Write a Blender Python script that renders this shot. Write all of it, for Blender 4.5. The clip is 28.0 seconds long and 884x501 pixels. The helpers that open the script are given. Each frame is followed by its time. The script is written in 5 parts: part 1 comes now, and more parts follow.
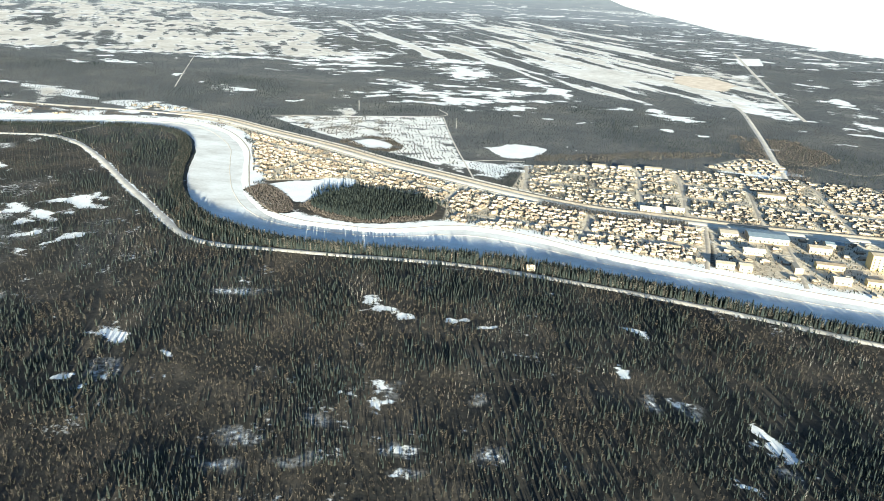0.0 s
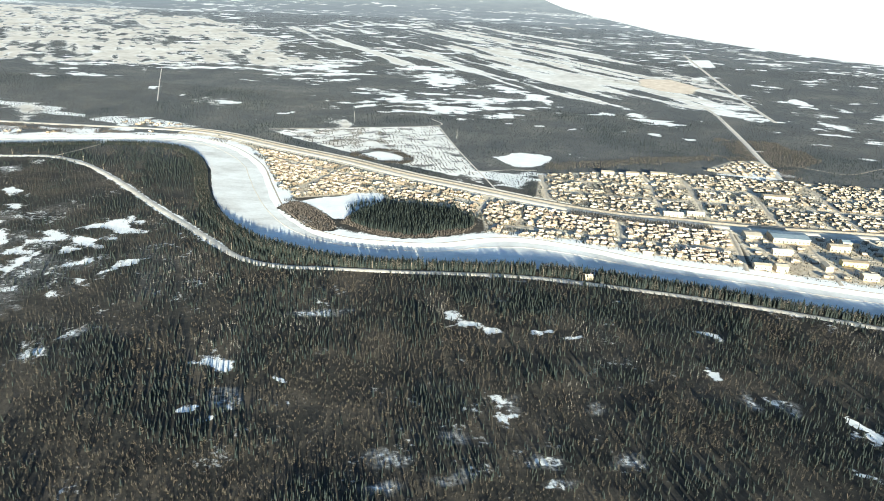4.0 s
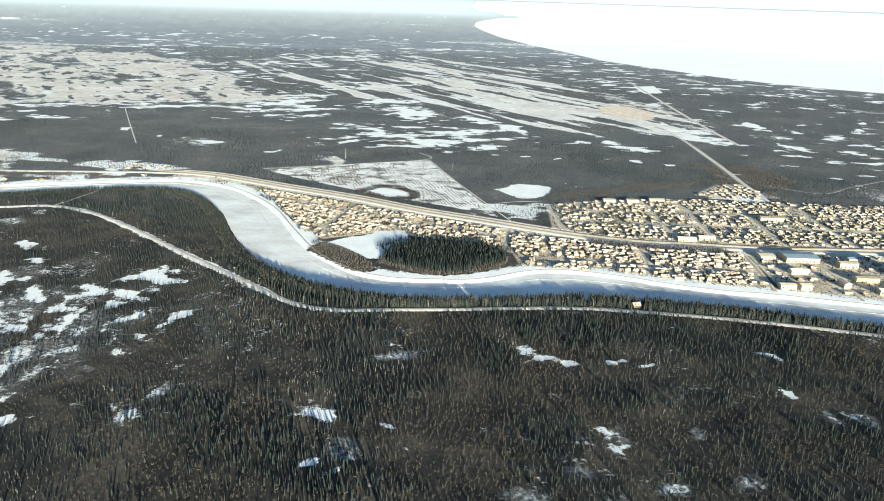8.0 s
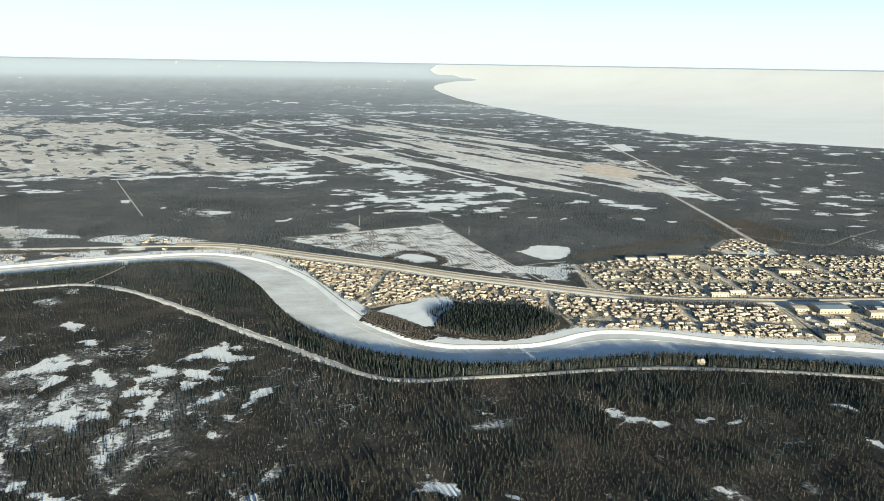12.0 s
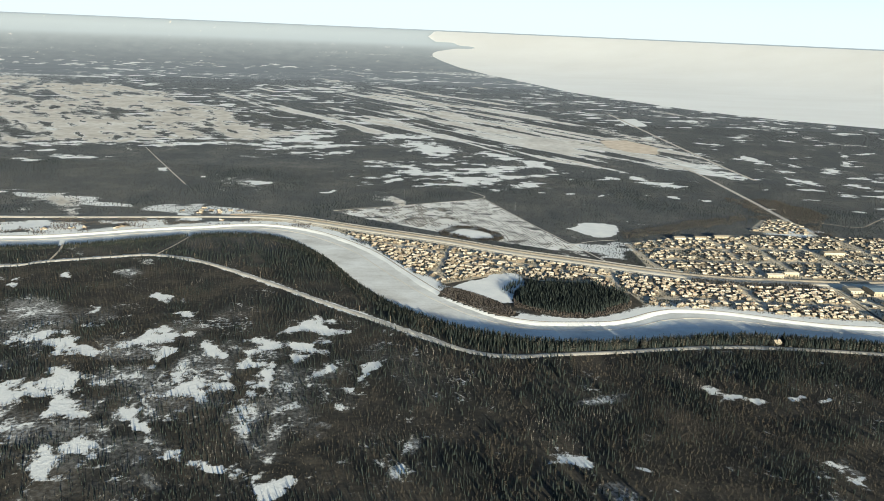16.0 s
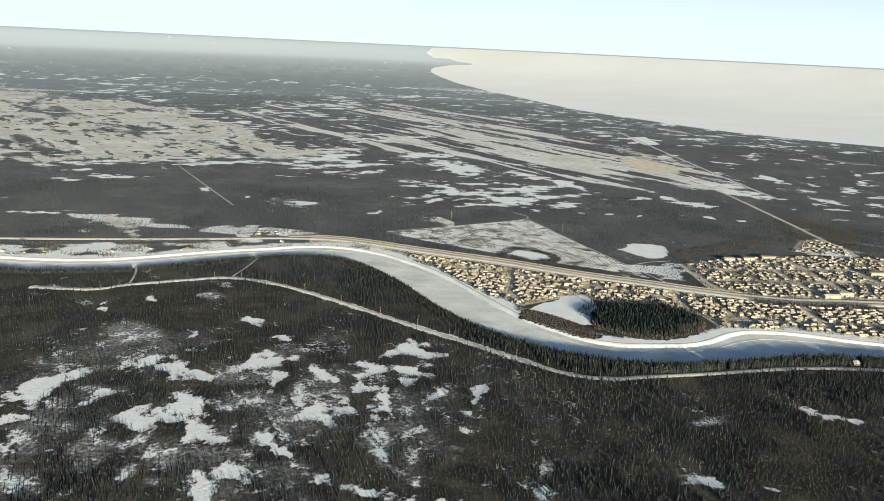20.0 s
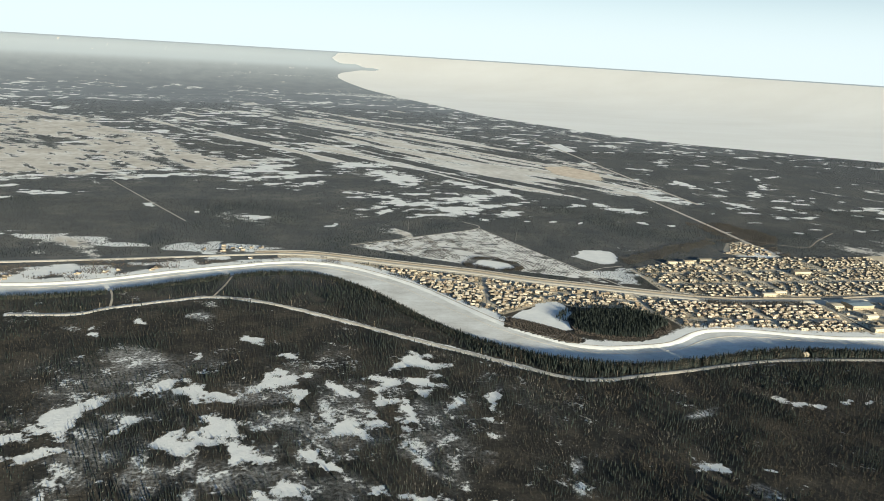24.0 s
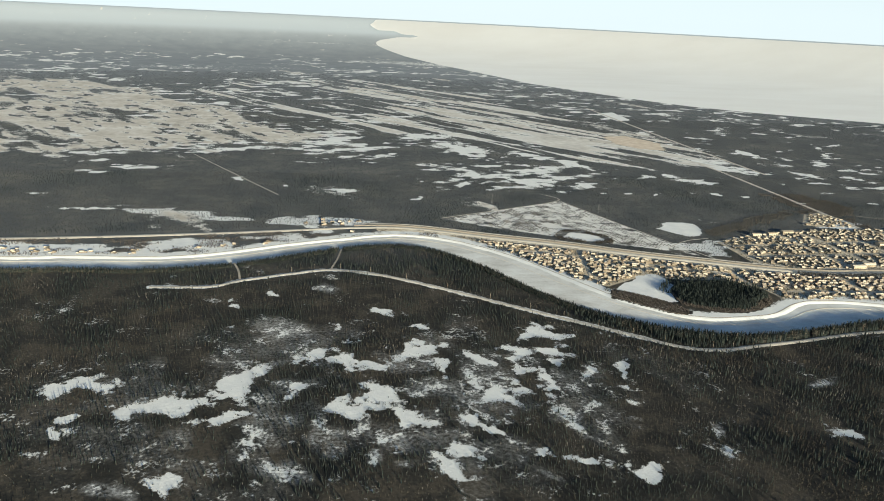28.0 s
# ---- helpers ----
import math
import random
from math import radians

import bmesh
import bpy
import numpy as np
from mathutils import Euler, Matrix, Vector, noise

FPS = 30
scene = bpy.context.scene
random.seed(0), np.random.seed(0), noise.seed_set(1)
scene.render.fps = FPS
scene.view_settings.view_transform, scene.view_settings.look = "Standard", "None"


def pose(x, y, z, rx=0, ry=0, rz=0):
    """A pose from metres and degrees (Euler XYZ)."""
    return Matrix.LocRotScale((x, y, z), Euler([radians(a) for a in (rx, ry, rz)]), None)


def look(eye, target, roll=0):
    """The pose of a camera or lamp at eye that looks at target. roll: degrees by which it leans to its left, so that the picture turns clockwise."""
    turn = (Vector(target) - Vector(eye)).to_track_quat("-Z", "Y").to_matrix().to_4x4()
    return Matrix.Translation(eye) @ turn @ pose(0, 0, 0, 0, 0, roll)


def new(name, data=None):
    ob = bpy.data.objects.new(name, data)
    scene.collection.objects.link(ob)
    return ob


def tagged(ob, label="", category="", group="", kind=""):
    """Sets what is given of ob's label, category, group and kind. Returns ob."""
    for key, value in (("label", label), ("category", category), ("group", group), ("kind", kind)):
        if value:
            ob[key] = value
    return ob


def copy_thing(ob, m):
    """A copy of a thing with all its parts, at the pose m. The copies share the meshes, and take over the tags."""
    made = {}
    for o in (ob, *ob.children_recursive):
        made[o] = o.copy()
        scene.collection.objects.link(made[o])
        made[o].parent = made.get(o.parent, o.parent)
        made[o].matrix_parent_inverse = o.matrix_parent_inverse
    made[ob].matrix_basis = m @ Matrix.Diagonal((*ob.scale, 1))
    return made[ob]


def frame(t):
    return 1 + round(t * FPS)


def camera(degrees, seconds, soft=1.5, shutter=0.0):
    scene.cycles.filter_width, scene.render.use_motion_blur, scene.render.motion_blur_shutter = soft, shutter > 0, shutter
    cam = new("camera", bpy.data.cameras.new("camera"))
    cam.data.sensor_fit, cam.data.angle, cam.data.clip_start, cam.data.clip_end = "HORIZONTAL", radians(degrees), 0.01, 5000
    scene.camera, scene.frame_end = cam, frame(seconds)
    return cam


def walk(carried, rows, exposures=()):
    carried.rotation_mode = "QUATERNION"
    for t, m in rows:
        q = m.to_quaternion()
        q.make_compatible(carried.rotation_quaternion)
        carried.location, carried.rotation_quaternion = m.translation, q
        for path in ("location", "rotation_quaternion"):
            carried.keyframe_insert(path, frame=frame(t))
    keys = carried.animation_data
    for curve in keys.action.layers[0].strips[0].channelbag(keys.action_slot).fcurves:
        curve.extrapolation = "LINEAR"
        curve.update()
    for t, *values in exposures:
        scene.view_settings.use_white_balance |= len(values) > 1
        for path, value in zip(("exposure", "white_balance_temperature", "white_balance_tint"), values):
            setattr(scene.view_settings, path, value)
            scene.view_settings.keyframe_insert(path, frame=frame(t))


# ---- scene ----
import itertools

cam = camera(63.0, 28.0, soft=0.9)
# seconds, eye x y z, yaw to the left, pitch up, roll
PATH = [
    (0, 0.00, 0.00, 200.07, 13.66, -21.64, 2.74),
    (0.5, -10.98, -3.62, 201.48, 13.25, -21.45, 2.61),
    (1, -21.98, -7.25, 202.89, 13.32, -20.76, 2.57),
    (1.5, -32.99, -10.89, 204.28, 11.62, -21.49, 2.71),
    (2, -44.01, -14.57, 205.61, 11.20, -21.45, 2.59),
    (2.5, -55.03, -18.22, 206.93, 9.97, -21.66, 2.84),
    (3, -66.03, -21.79, 208.22, 10.18, -21.67, 3.01),
    (3.5, -77.03, -25.24, 209.51, 9.33, -21.52, 2.72),
    (5.5, -121.59, -35.91, 214.38, 5.77, -21.01, 2.88),
    (6, -132.91, -37.97, 215.44, 5.04, -20.72, 2.74),
    (6.5, -144.28, -39.93, 216.47, 4.16, -20.24, 2.55),
    (7, -155.69, -41.78, 217.49, 3.25, -19.64, 2.41),
    (7.5, -167.13, -43.47, 218.53, 2.66, -19.41, 2.23),
    (8, -178.57, -45.01, 219.55, 2.56, -19.12, 1.90),
    (8.5, -190.01, -46.39, 220.58, 2.28, -18.31, 1.89),
    (9, -201.45, -47.61, 221.65, 2.23, -18.23, 1.94),
    (9.5, -212.87, -48.72, 222.75, 0.88, -17.55, 1.85),
    (10, -224.26, -49.79, 223.88, 0.34, -16.62, 1.45),
    (10.5, -235.61, -50.90, 225.00, 0.08, -15.65, 1.09),
    (11, -246.93, -52.04, 226.15, 0.03, -15.15, 0.97),
    (11.5, -258.22, -53.17, 227.32, -0.06, -14.93, 0.83),
    (12, -269.50, -54.30, 228.53, -1.28, -14.49, 0.92),
    (12.5, -280.81, -55.47, 229.78, -1.03, -13.13, 0.35),
    (14.5, -326.91, -62.08, 236.11, -2.63, -15.08, 1.67),
    (15, -338.79, -63.73, 237.68, -3.20, -15.78, 2.19),
    (15.5, -350.71, -65.35, 239.23, -2.91, -16.70, 2.59),
    (16, -362.62, -66.90, 240.76, -3.00, -17.06, 2.48),
    (16.5, -374.51, -68.35, 242.25, -3.34, -17.28, 2.70),
    (17, -386.37, -69.70, 243.70, -4.08, -17.28, 2.78),
    (17.5, -398.21, -70.95, 245.10, -4.32, -17.23, 2.99),
    (18, -410.06, -72.13, 246.51, -4.12, -17.38, 2.94),
    (18.5, -421.91, -73.27, 247.92, -3.90, -17.52, 3.01),
    (19, -433.78, -74.44, 249.37, -4.07, -17.24, 3.03),
    (19.5, -445.66, -75.67, 250.85, -4.21, -16.62, 2.95),
    (20, -457.55, -76.99, 252.38, -4.31, -16.00, 2.78),
    (20.5, -469.44, -78.43, 253.96, -4.65, -15.70, 3.23),
    (22.5, -516.54, -86.82, 261.60, -6.82, -14.29, 2.40),
    (23, -528.33, -88.61, 263.44, -8.69, -12.88, 2.46),
    (23.5, -540.15, -90.32, 265.27, -11.88, -15.06, 3.44),
    (24, -552.02, -91.91, 267.10, -12.76, -15.33, 3.57),
    (24.5, -563.97, -93.41, 268.90, -13.18, -15.96, 4.01),
    (25, -576.00, -94.85, 270.66, -13.27, -16.89, 4.18),
    (25.5, -588.14, -96.23, 272.41, -12.35, -17.31, 4.16),
    (26, -600.38, -97.60, 274.14, -12.36, -17.06, 4.42),
    (26.5, -612.72, -98.98, 275.82, -12.73, -16.89, 4.45),
    (27, -625.13, -100.38, 277.48, -12.74, -17.53, 4.70),
    (27.5, -637.57, -101.80, 279.13, -12.19, -17.58, 4.17),
    (28, -650.03, -103.21, 280.77, -10.93, -18.15, 2.94),
]


def heading(x, y, z, yaw, pitch, roll):
    a, b = radians(yaw), radians(pitch)
    ahead = (-math.sin(a) * math.cos(b), math.cos(a) * math.cos(b), math.sin(b))
    return look((x, y, z), (x + ahead[0], y + ahead[1], z + ahead[2]), roll)


walk(cam, [(t, heading(x, y, z, yaw, pitch, roll)) for t, x, y, z, yaw, pitch, roll in PATH],
     exposures=[(0.0, 1.70, 5550, 0), (8.0, 1.46, 5500, 0), (12.0, 1.02, 5650, 0), (17.0, 0.88, 5800, 1), (28.0, 0.78, 5900, 1)])

# ---- light ----
SUN_HEIGHT, SUN_AZIMUTH = 9.7, 158.0  # degrees; azimuth clockwise from +y
world = bpy.data.worlds.new("winter_sky")
scene.world = world
world.use_nodes = True
wn = world.node_tree.nodes
sky = wn.new("ShaderNodeTexSky")
sky.sky_type = 'NISHITA'
sky.sun_disc = False
sky.sun_elevation = radians(SUN_HEIGHT)
sky.sun_rotation = radians(SUN_AZIMUTH)
sky.altitude = 400
sky.air_density, sky.dust_density, sky.ozone_density = 0.75, 0.5, 1.0
wn["Background"].inputs["Strength"].default_value = 0.05
haze = wn.new("ShaderNodeHueSaturation")  # thin winter haze pales the sky
haze.inputs["Saturation"].default_value, haze.inputs["Value"].default_value = 1.0, 1.3
world.node_tree.links.new(sky.outputs[0], haze.inputs["Color"])
aim = wn.new("ShaderNodeTexCoord")
part_z = wn.new("ShaderNodeSeparateXYZ")
low = wn.new("ShaderNodeMapRange")  # the haze layer whitens the sky evenly all round the horizon
low.interpolation_type = 'SMOOTHERSTEP'
low.inputs["From Min"].default_value, low.inputs["From Max"].default_value = 0.2, 0.0
low.inputs["To Max"].default_value = 0.95
whiten = wn.new("ShaderNodeMix")
whiten.data_type = 'RGBA'
whiten.inputs[7].default_value = (11.0, 11.4, 11.3, 1)
world.node_tree.links.new(aim.outputs["Generated"], part_z.inputs[0])
world.node_tree.links.new(part_z.outputs["Z"], low.inputs["Value"])
world.node_tree.links.new(low.outputs[0], whiten.inputs[0])
world.node_tree.links.new(haze.outputs[0], whiten.inputs[6])
world.node_tree.links.new(whiten.outputs[2], wn["Background"].inputs["Color"])
sun_data = bpy.data.lights.new("sun", 'SUN')
sun_data.energy, sun_data.angle, sun_data.color = 6.7, radians(0.6), (1.0, 0.85, 0.61)
sun = new("sun", sun_data)
sx = math.sin(radians(SUN_AZIMUTH)) * math.cos(radians(SUN_HEIGHT))
sy = math.cos(radians(SUN_AZIMUTH)) * math.cos(radians(SUN_HEIGHT))
sun.matrix_world = look((sx * 900, sy * 900, 900 * math.sin(radians(SUN_HEIGHT))), (0, 0, 0))


# ---- materials ----
def material(name):
    m = bpy.data.materials.new(name)
    m.use_nodes = True
    return m, m.node_tree.nodes, m.node_tree.links


def noise_node(n, l, scale, detail=4.0, rough=0.6, coord="Object", stretch=(1, 1, 1)):
    tc = n.new("ShaderNodeTexCoord")
    mp = n.new("ShaderNodeMapping")
    mp.inputs["Scale"].default_value = stretch
    t = n.new("ShaderNodeTexNoise")
    t.inputs["Scale"].default_value, t.inputs["Detail"].default_value, t.inputs["Roughness"].default_value = scale, detail, rough
    l.new(tc.outputs[coord], mp.inputs["Vector"])
    l.new(mp.outputs[0], t.inputs["Vector"])
    return t.outputs["Fac"]


def ramp(n, l, fac, stops):
    r = n.new("ShaderNodeValToRGB")
    while len(r.color_ramp.elements) < len(stops):
        r.color_ramp.elements.new(0.5)
    for e, (at, c) in zip(r.color_ramp.elements, stops):
        e.position, e.color = at, (*c, 1) if len(c) == 3 else c
    l.new(fac, r.inputs[0])
    return r.outputs[0]


def blend(n, l, fac, a, b):
    m = n.new("ShaderNodeMix")
    m.data_type = 'RGBA'
    if isinstance(fac, bpy.types.NodeSocket):
        l.new(fac, m.inputs[0])
    else:
        m.inputs[0].default_value = fac
    for socket, v in ((m.inputs[6], a), (m.inputs[7], b)):
        if isinstance(v, bpy.types.NodeSocket):
            l.new(v, socket)
        else:
            socket.default_value = (*v, 1)
    return m.outputs[2]


def arith(n, l, op, a, b=0.0):
    m = n.new("ShaderNodeMath")
    m.operation = op
    for socket, v in ((m.inputs[0], a), (m.inputs[1], b)):
        if isinstance(v, bpy.types.NodeSocket):
            l.new(v, socket)
        else:
            socket.default_value = v
    return m.outputs[0]


def span(n, l, v, lo, hi):
    m = n.new("ShaderNodeMapRange")
    m.interpolation_type = 'SMOOTHSTEP'
    m.inputs["From Min"].default_value, m.inputs["From Max"].default_value = lo, hi
    l.new(v, m.inputs["Value"])
    return m.outputs[0]


def finish(n, l, color, rough=0.9, bump=None, strength=0.3, distance=0.3, metal=0.0):
    b = n["Principled BSDF"]
    if isinstance(color, bpy.types.NodeSocket):
        l.new(color, b.inputs["Base Color"])
    else:
        b.inputs["Base Color"].default_value = (*color, 1)
    b.inputs["Roughness"].default_value, b.inputs["Metallic"].default_value = rough, metal
    b.inputs["Specular IOR Level"].default_value = 0.25
    if bump is not None:
        k = n.new("ShaderNodeBump")
        k.inputs["Strength"].default_value, k.inputs["Distance"].default_value = strength, distance
        l.new(bump, k.inputs["Height"])
        l.new(k.outputs[0], b.inputs["Normal"])


def attribute(n, name):
    a = n.new("ShaderNodeAttribute")
    a.attribute_name = name
    return a.outputs["Fac"]


def ground_material():
    m, n, l = material("winter_ground")
    fine, mid, wide = noise_node(n, l, 0.35, 5), noise_node(n, l, 0.06, 5), noise_node(n, l, 0.012, 4)
    floor_c = ramp(n, l, arith(n, l, 'ADD', arith(n, l, 'MULTIPLY', fine, 0.5), arith(n, l, 'MULTIPLY', mid, 0.5)),
                   [(0.3, (0.015, 0.015, 0.014)), (0.5, (0.030, 0.028, 0.024)), (0.62, (0.054, 0.048, 0.039)), (0.77, (0.13, 0.128, 0.126))])
    heath_c = ramp(n, l, fine, [(0.3, (0.046, 0.039, 0.031)), (0.7, (0.108, 0.091, 0.070))])  # low brown brush in patches
    heath_f = span(n, l, noise_node(n, l, 0.024, 5, 0.65), 0.46, 0.60)
    floor_c = blend(n, l, arith(n, l, 'MULTIPLY', heath_f, 0.85), floor_c, heath_c)
    # far woods: part of the distance haze is put into this paler tone
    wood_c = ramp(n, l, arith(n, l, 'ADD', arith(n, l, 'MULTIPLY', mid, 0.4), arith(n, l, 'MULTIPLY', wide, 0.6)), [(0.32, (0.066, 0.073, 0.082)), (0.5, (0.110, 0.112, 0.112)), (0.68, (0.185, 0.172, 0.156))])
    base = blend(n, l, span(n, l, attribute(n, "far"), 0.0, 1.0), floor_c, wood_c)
    # distance haze put into the ground colour: pale and bluish with range
    far_haze_c = ramp(n, l, wide, [(0.3, (0.185, 0.20, 0.222)), (0.7, (0.25, 0.262, 0.28))])
    base = blend(n, l, attribute(n, "far_haze"), base, far_haze_c)
    # a second, lighter stage of the painted haze farther out
    deep_haze_c = ramp(n, l, wide, [(0.3, (0.42, 0.46, 0.51)), (0.7, (0.46, 0.50, 0.55))])
    base = blend(n, l, attribute(n, "deep_haze"), base, deep_haze_c)
    base = blend(n, l, span(n, l, attribute(n, "deep_haze"), 0.7, 1.0), base, (0.50, 0.55, 0.61))  # haze painted paler still towards the horizon
    earth_c = ramp(n, l, arith(n, l, 'ADD', arith(n, l, 'MULTIPLY', fine, 0.6), arith(n, l, 'MULTIPLY', wide, 0.4)),
                   [(0.36, (0.36, 0.285, 0.20)), (0.48, (0.58, 0.485, 0.36)), (0.62, (0.80, 0.715, 0.58))])
    base = blend(n, l, span(n, l, attribute(n, "earth"), 0.3, 0.7), base, earth_c)
    peat_c = ramp(n, l, mid, [(0.3, (0.60, 0.48, 0.37)), (0.7, (0.82, 0.71, 0.59))])
    base = blend(n, l, attribute(n, "peat"), base, peat_c)
    # snow dusted thinly between the brush
    dust = arith(n, l, 'MULTIPLY', attribute(n, "thin"), span(n, l, arith(n, l, 'ADD', arith(n, l, 'MULTIPLY', fine, 0.6), arith(n, l, 'MULTIPLY', mid, 0.4)), 0.36, 0.66))
    base = blend(n, l, arith(n, l, 'MULTIPLY', dust, 0.62), base, (0.74, 0.74, 0.74))
    rough_edge = arith(n, l, 'MULTIPLY', arith(n, l, 'SUBTRACT', arith(n, l, 'ADD', fine, mid), 1.0), 1.7)
    snow_f = span(n, l, arith(n, l, 'ADD', attribute(n, "snow"), rough_edge), -0.22, 0.26)
    snow_c = ramp(n, l, mid, [(0.3, (0.77, 0.77, 0.77)), (0.7, (0.90, 0.89, 0.87))])
    bog_c = ramp(n, l, arith(n, l, 'ADD', arith(n, l, 'MULTIPLY', mid, 0.45), arith(n, l, 'MULTIPLY', wide, 0.55)), [(0.32, (0.40, 0.345, 0.285)), (0.5, (0.62, 0.56, 0.49)), (0.66, (0.82, 0.78, 0.73))])
    snow_c = blend(n, l, attribute(n, "bog"), snow_c, bog_c)
    base = blend(n, l, snow_f, base, snow_c)
    ice_c = ramp(n, l, noise_node(n, l, 0.004, 5, 0.6, "Object", (0.4, 1, 1)), [(0.35, (0.90, 0.885, 0.865)), (0.65, (0.95, 0.94, 0.925))])
    base = blend(n, l, span(n, l, attribute(n, "sea"), -0.01, 0.01), base, ice_c)
    finish(n, l, base, 0.92, fine, 0.5, 0.6)
    return m


def island_material(name, dark, light, rough=0.9, spread=0.2):
    """Foliage and timber whose pieces differ from one another."""
    m, n, l = material(name)
    g = n.new("ShaderNodeNewGeometry")
    grain = noise_node(n, l, 0.9, 3)
    f = arith(n, l, 'ADD', arith(n, l, 'MULTIPLY', g.outputs["Random Per Island"], 1 - spread), arith(n, l, 'MULTIPLY', grain, spread))
    finish(n, l, ramp(n, l, f, [(0.05, dark), (0.95, light)]), rough)
    return m


def mottled(name, a, b, scale=0.5, rough=0.85, bump=0.2, by_object=0.0, metal=0.0):
    m, n, l = material(name)
    f = noise_node(n, l, scale, 5)
    if by_object:
        o = n.new("ShaderNodeObjectInfo")
        f = arith(n, l, 'ADD', arith(n, l, 'MULTIPLY', f, 1 - by_object), arith(n, l, 'MULTIPLY', o.outputs["Random"], by_object))
    finish(n, l, ramp(n, l, f, [(0.25, a), (0.75, b)]), rough, noise_node(n, l, scale * 6, 3), bump, 0.05, metal)
    return m


def ice_material():
    """Snow on river ice: wind-packed bands along the stream and bared greyish patches."""
    m, n, l = material("river_ice")
    drift, band, fine = noise_node(n, l, 0.022, 5), noise_node(n, l, 0.05, 5, 0.65, "Object", (0.35, 1.4, 1)), noise_node(n, l, 0.4, 4)
    f = arith(n, l, 'ADD', arith(n, l, 'MULTIPLY', drift, 0.5), arith(n, l, 'ADD', arith(n, l, 'MULTIPLY', band, 0.35), arith(n, l, 'MULTIPLY', fine, 0.15)))
    finish(n, l, ramp(n, l, f, [(0.36, (0.50, 0.48, 0.45)), (0.47, (0.68, 0.665, 0.64)), (0.60, (0.85, 0.845, 0.83))]), 0.75, fine, 0.3, 0.2)
    return m


M_GROUND = ground_material()
M_SPRUCE = island_material("spruce_needles", (0.008, 0.014, 0.016), (0.031, 0.036, 0.029))
M_LARCH = island_material("bare_larch", (0.019, 0.017, 0.014), (0.062, 0.052, 0.039))
M_SHRUB = island_material("bare_shrub", (0.030, 0.026, 0.022), (0.085, 0.072, 0.056))
M_WILLOW = island_material("reddish_willow", (0.060, 0.052, 0.047), (0.145, 0.122, 0.105))
M_PALE = island_material("pale_birch", (0.075, 0.071, 0.066), (0.21, 0.195, 0.175))
M_BARK = mottled("bark", (0.07, 0.055, 0.045), (0.16, 0.13, 0.11), 3)
M_ICE = ice_material()
M_TRACK = mottled("packed_snow_road", (0.46, 0.41, 0.35), (0.72, 0.67, 0.60), 0.12, 0.85)
M_STREET = mottled("sanded_street", (0.36, 0.30, 0.23), (0.60, 0.53, 0.44), 0.15, 0.9)
M_HIGHWAY = mottled("frosted_asphalt", (0.56, 0.49, 0.40), (0.76, 0.70, 0.61), 0.08, 0.8)
M_BALLAST = mottled("ballast", (0.26, 0.215, 0.165), (0.48, 0.41, 0.33), 0.3, 0.9)
M_SNOWROOF = mottled("snowy_roof", (0.24, 0.19, 0.135), (0.64, 0.565, 0.455), 0.25, 0.85, 0.15, 0.6)
M_TIN = mottled("sheet_metal_roof", (0.24, 0.19, 0.15), (0.50, 0.46, 0.40), 0.4, 0.6, 0.1, 0.7)
M_LOG = mottled("weathered_logs", (0.10, 0.075, 0.055), (0.32, 0.25, 0.18), 0.6, 0.85, 0.3, 0.6)
M_GLASS = mottled("window_glass", (0.03, 0.035, 0.045), (0.06, 0.07, 0.08), 1, 0.15, 0.0)
M_DOOR = mottled("painted_door", (0.10, 0.14, 0.13), (0.22, 0.20, 0.16), 1, 0.7, 0.1, 0.5)
M_BRICK = mottled("sooty_brick", (0.20, 0.11, 0.08), (0.36, 0.24, 0.18), 3, 0.9)
M_YELLOW = mottled("ochre_plaster", (0.50, 0.38, 0.17), (0.60, 0.48, 0.24), 0.2, 0.85, 0.1)
M_CREAM = mottled("cream_plaster", (0.34, 0.28, 0.20), (0.56, 0.49, 0.38), 0.2, 0.85, 0.1, 0.5)
M_BLUE = mottled("blue_sheet_roof", (0.17, 0.215, 0.255), (0.27, 0.32, 0.36), 0.3, 0.55, 0.1)
M_FENCE = mottled("grey_boards", (0.13, 0.105, 0.08), (0.28, 0.23, 0.18), 1.5, 0.9)
M_STEEL = mottled("galvanised_steel", (0.30, 0.30, 0.29), (0.44, 0.43, 0.42), 2, 0.5, 0.05, 0, 0.6)
M_BRUSH = island_material("cut_brushwood", (0.07, 0.063, 0.056), (0.19, 0.17, 0.145))


# ---- plan ----
def lattice(ix, iy, seed):
    h = (ix.astype(np.int64) * 374761393 + iy.astype(np.int64) * 668265263 + seed * 982451653) & 0xFFFFFFFF
    h = ((h ^ (h >> 13)) * 1274126177) & 0xFFFFFFFF
    return ((h ^ (h >> 16)) & 0xFFFF) / 65535.0


def value_noise(x, y, seed):
    ix, iy = np.floor(x), np.floor(y)
    fx, fy = x - ix, y - iy
    fx, fy = fx * fx * (3 - 2 * fx), fy * fy * (3 - 2 * fy)
    a, b = lattice(ix, iy, seed), lattice(ix + 1, iy, seed)
    c, d = lattice(ix, iy + 1, seed), lattice(ix + 1, iy + 1, seed)
    return (a + (b - a) * fx) * (1 - fy) + (c + (d - c) * fx) * fy


def fbm(x, y, size, seed=0, octaves=4):
    total, gain, norm = 0, 1.0, 0
    for k in range(octaves):
        total = total + gain * value_noise(x / size * 2 ** k + 17.3 * k, y / size * 2 ** k - 9.1 * k, seed + k)
        norm, gain = norm + gain, gain * 0.55
    return total / norm


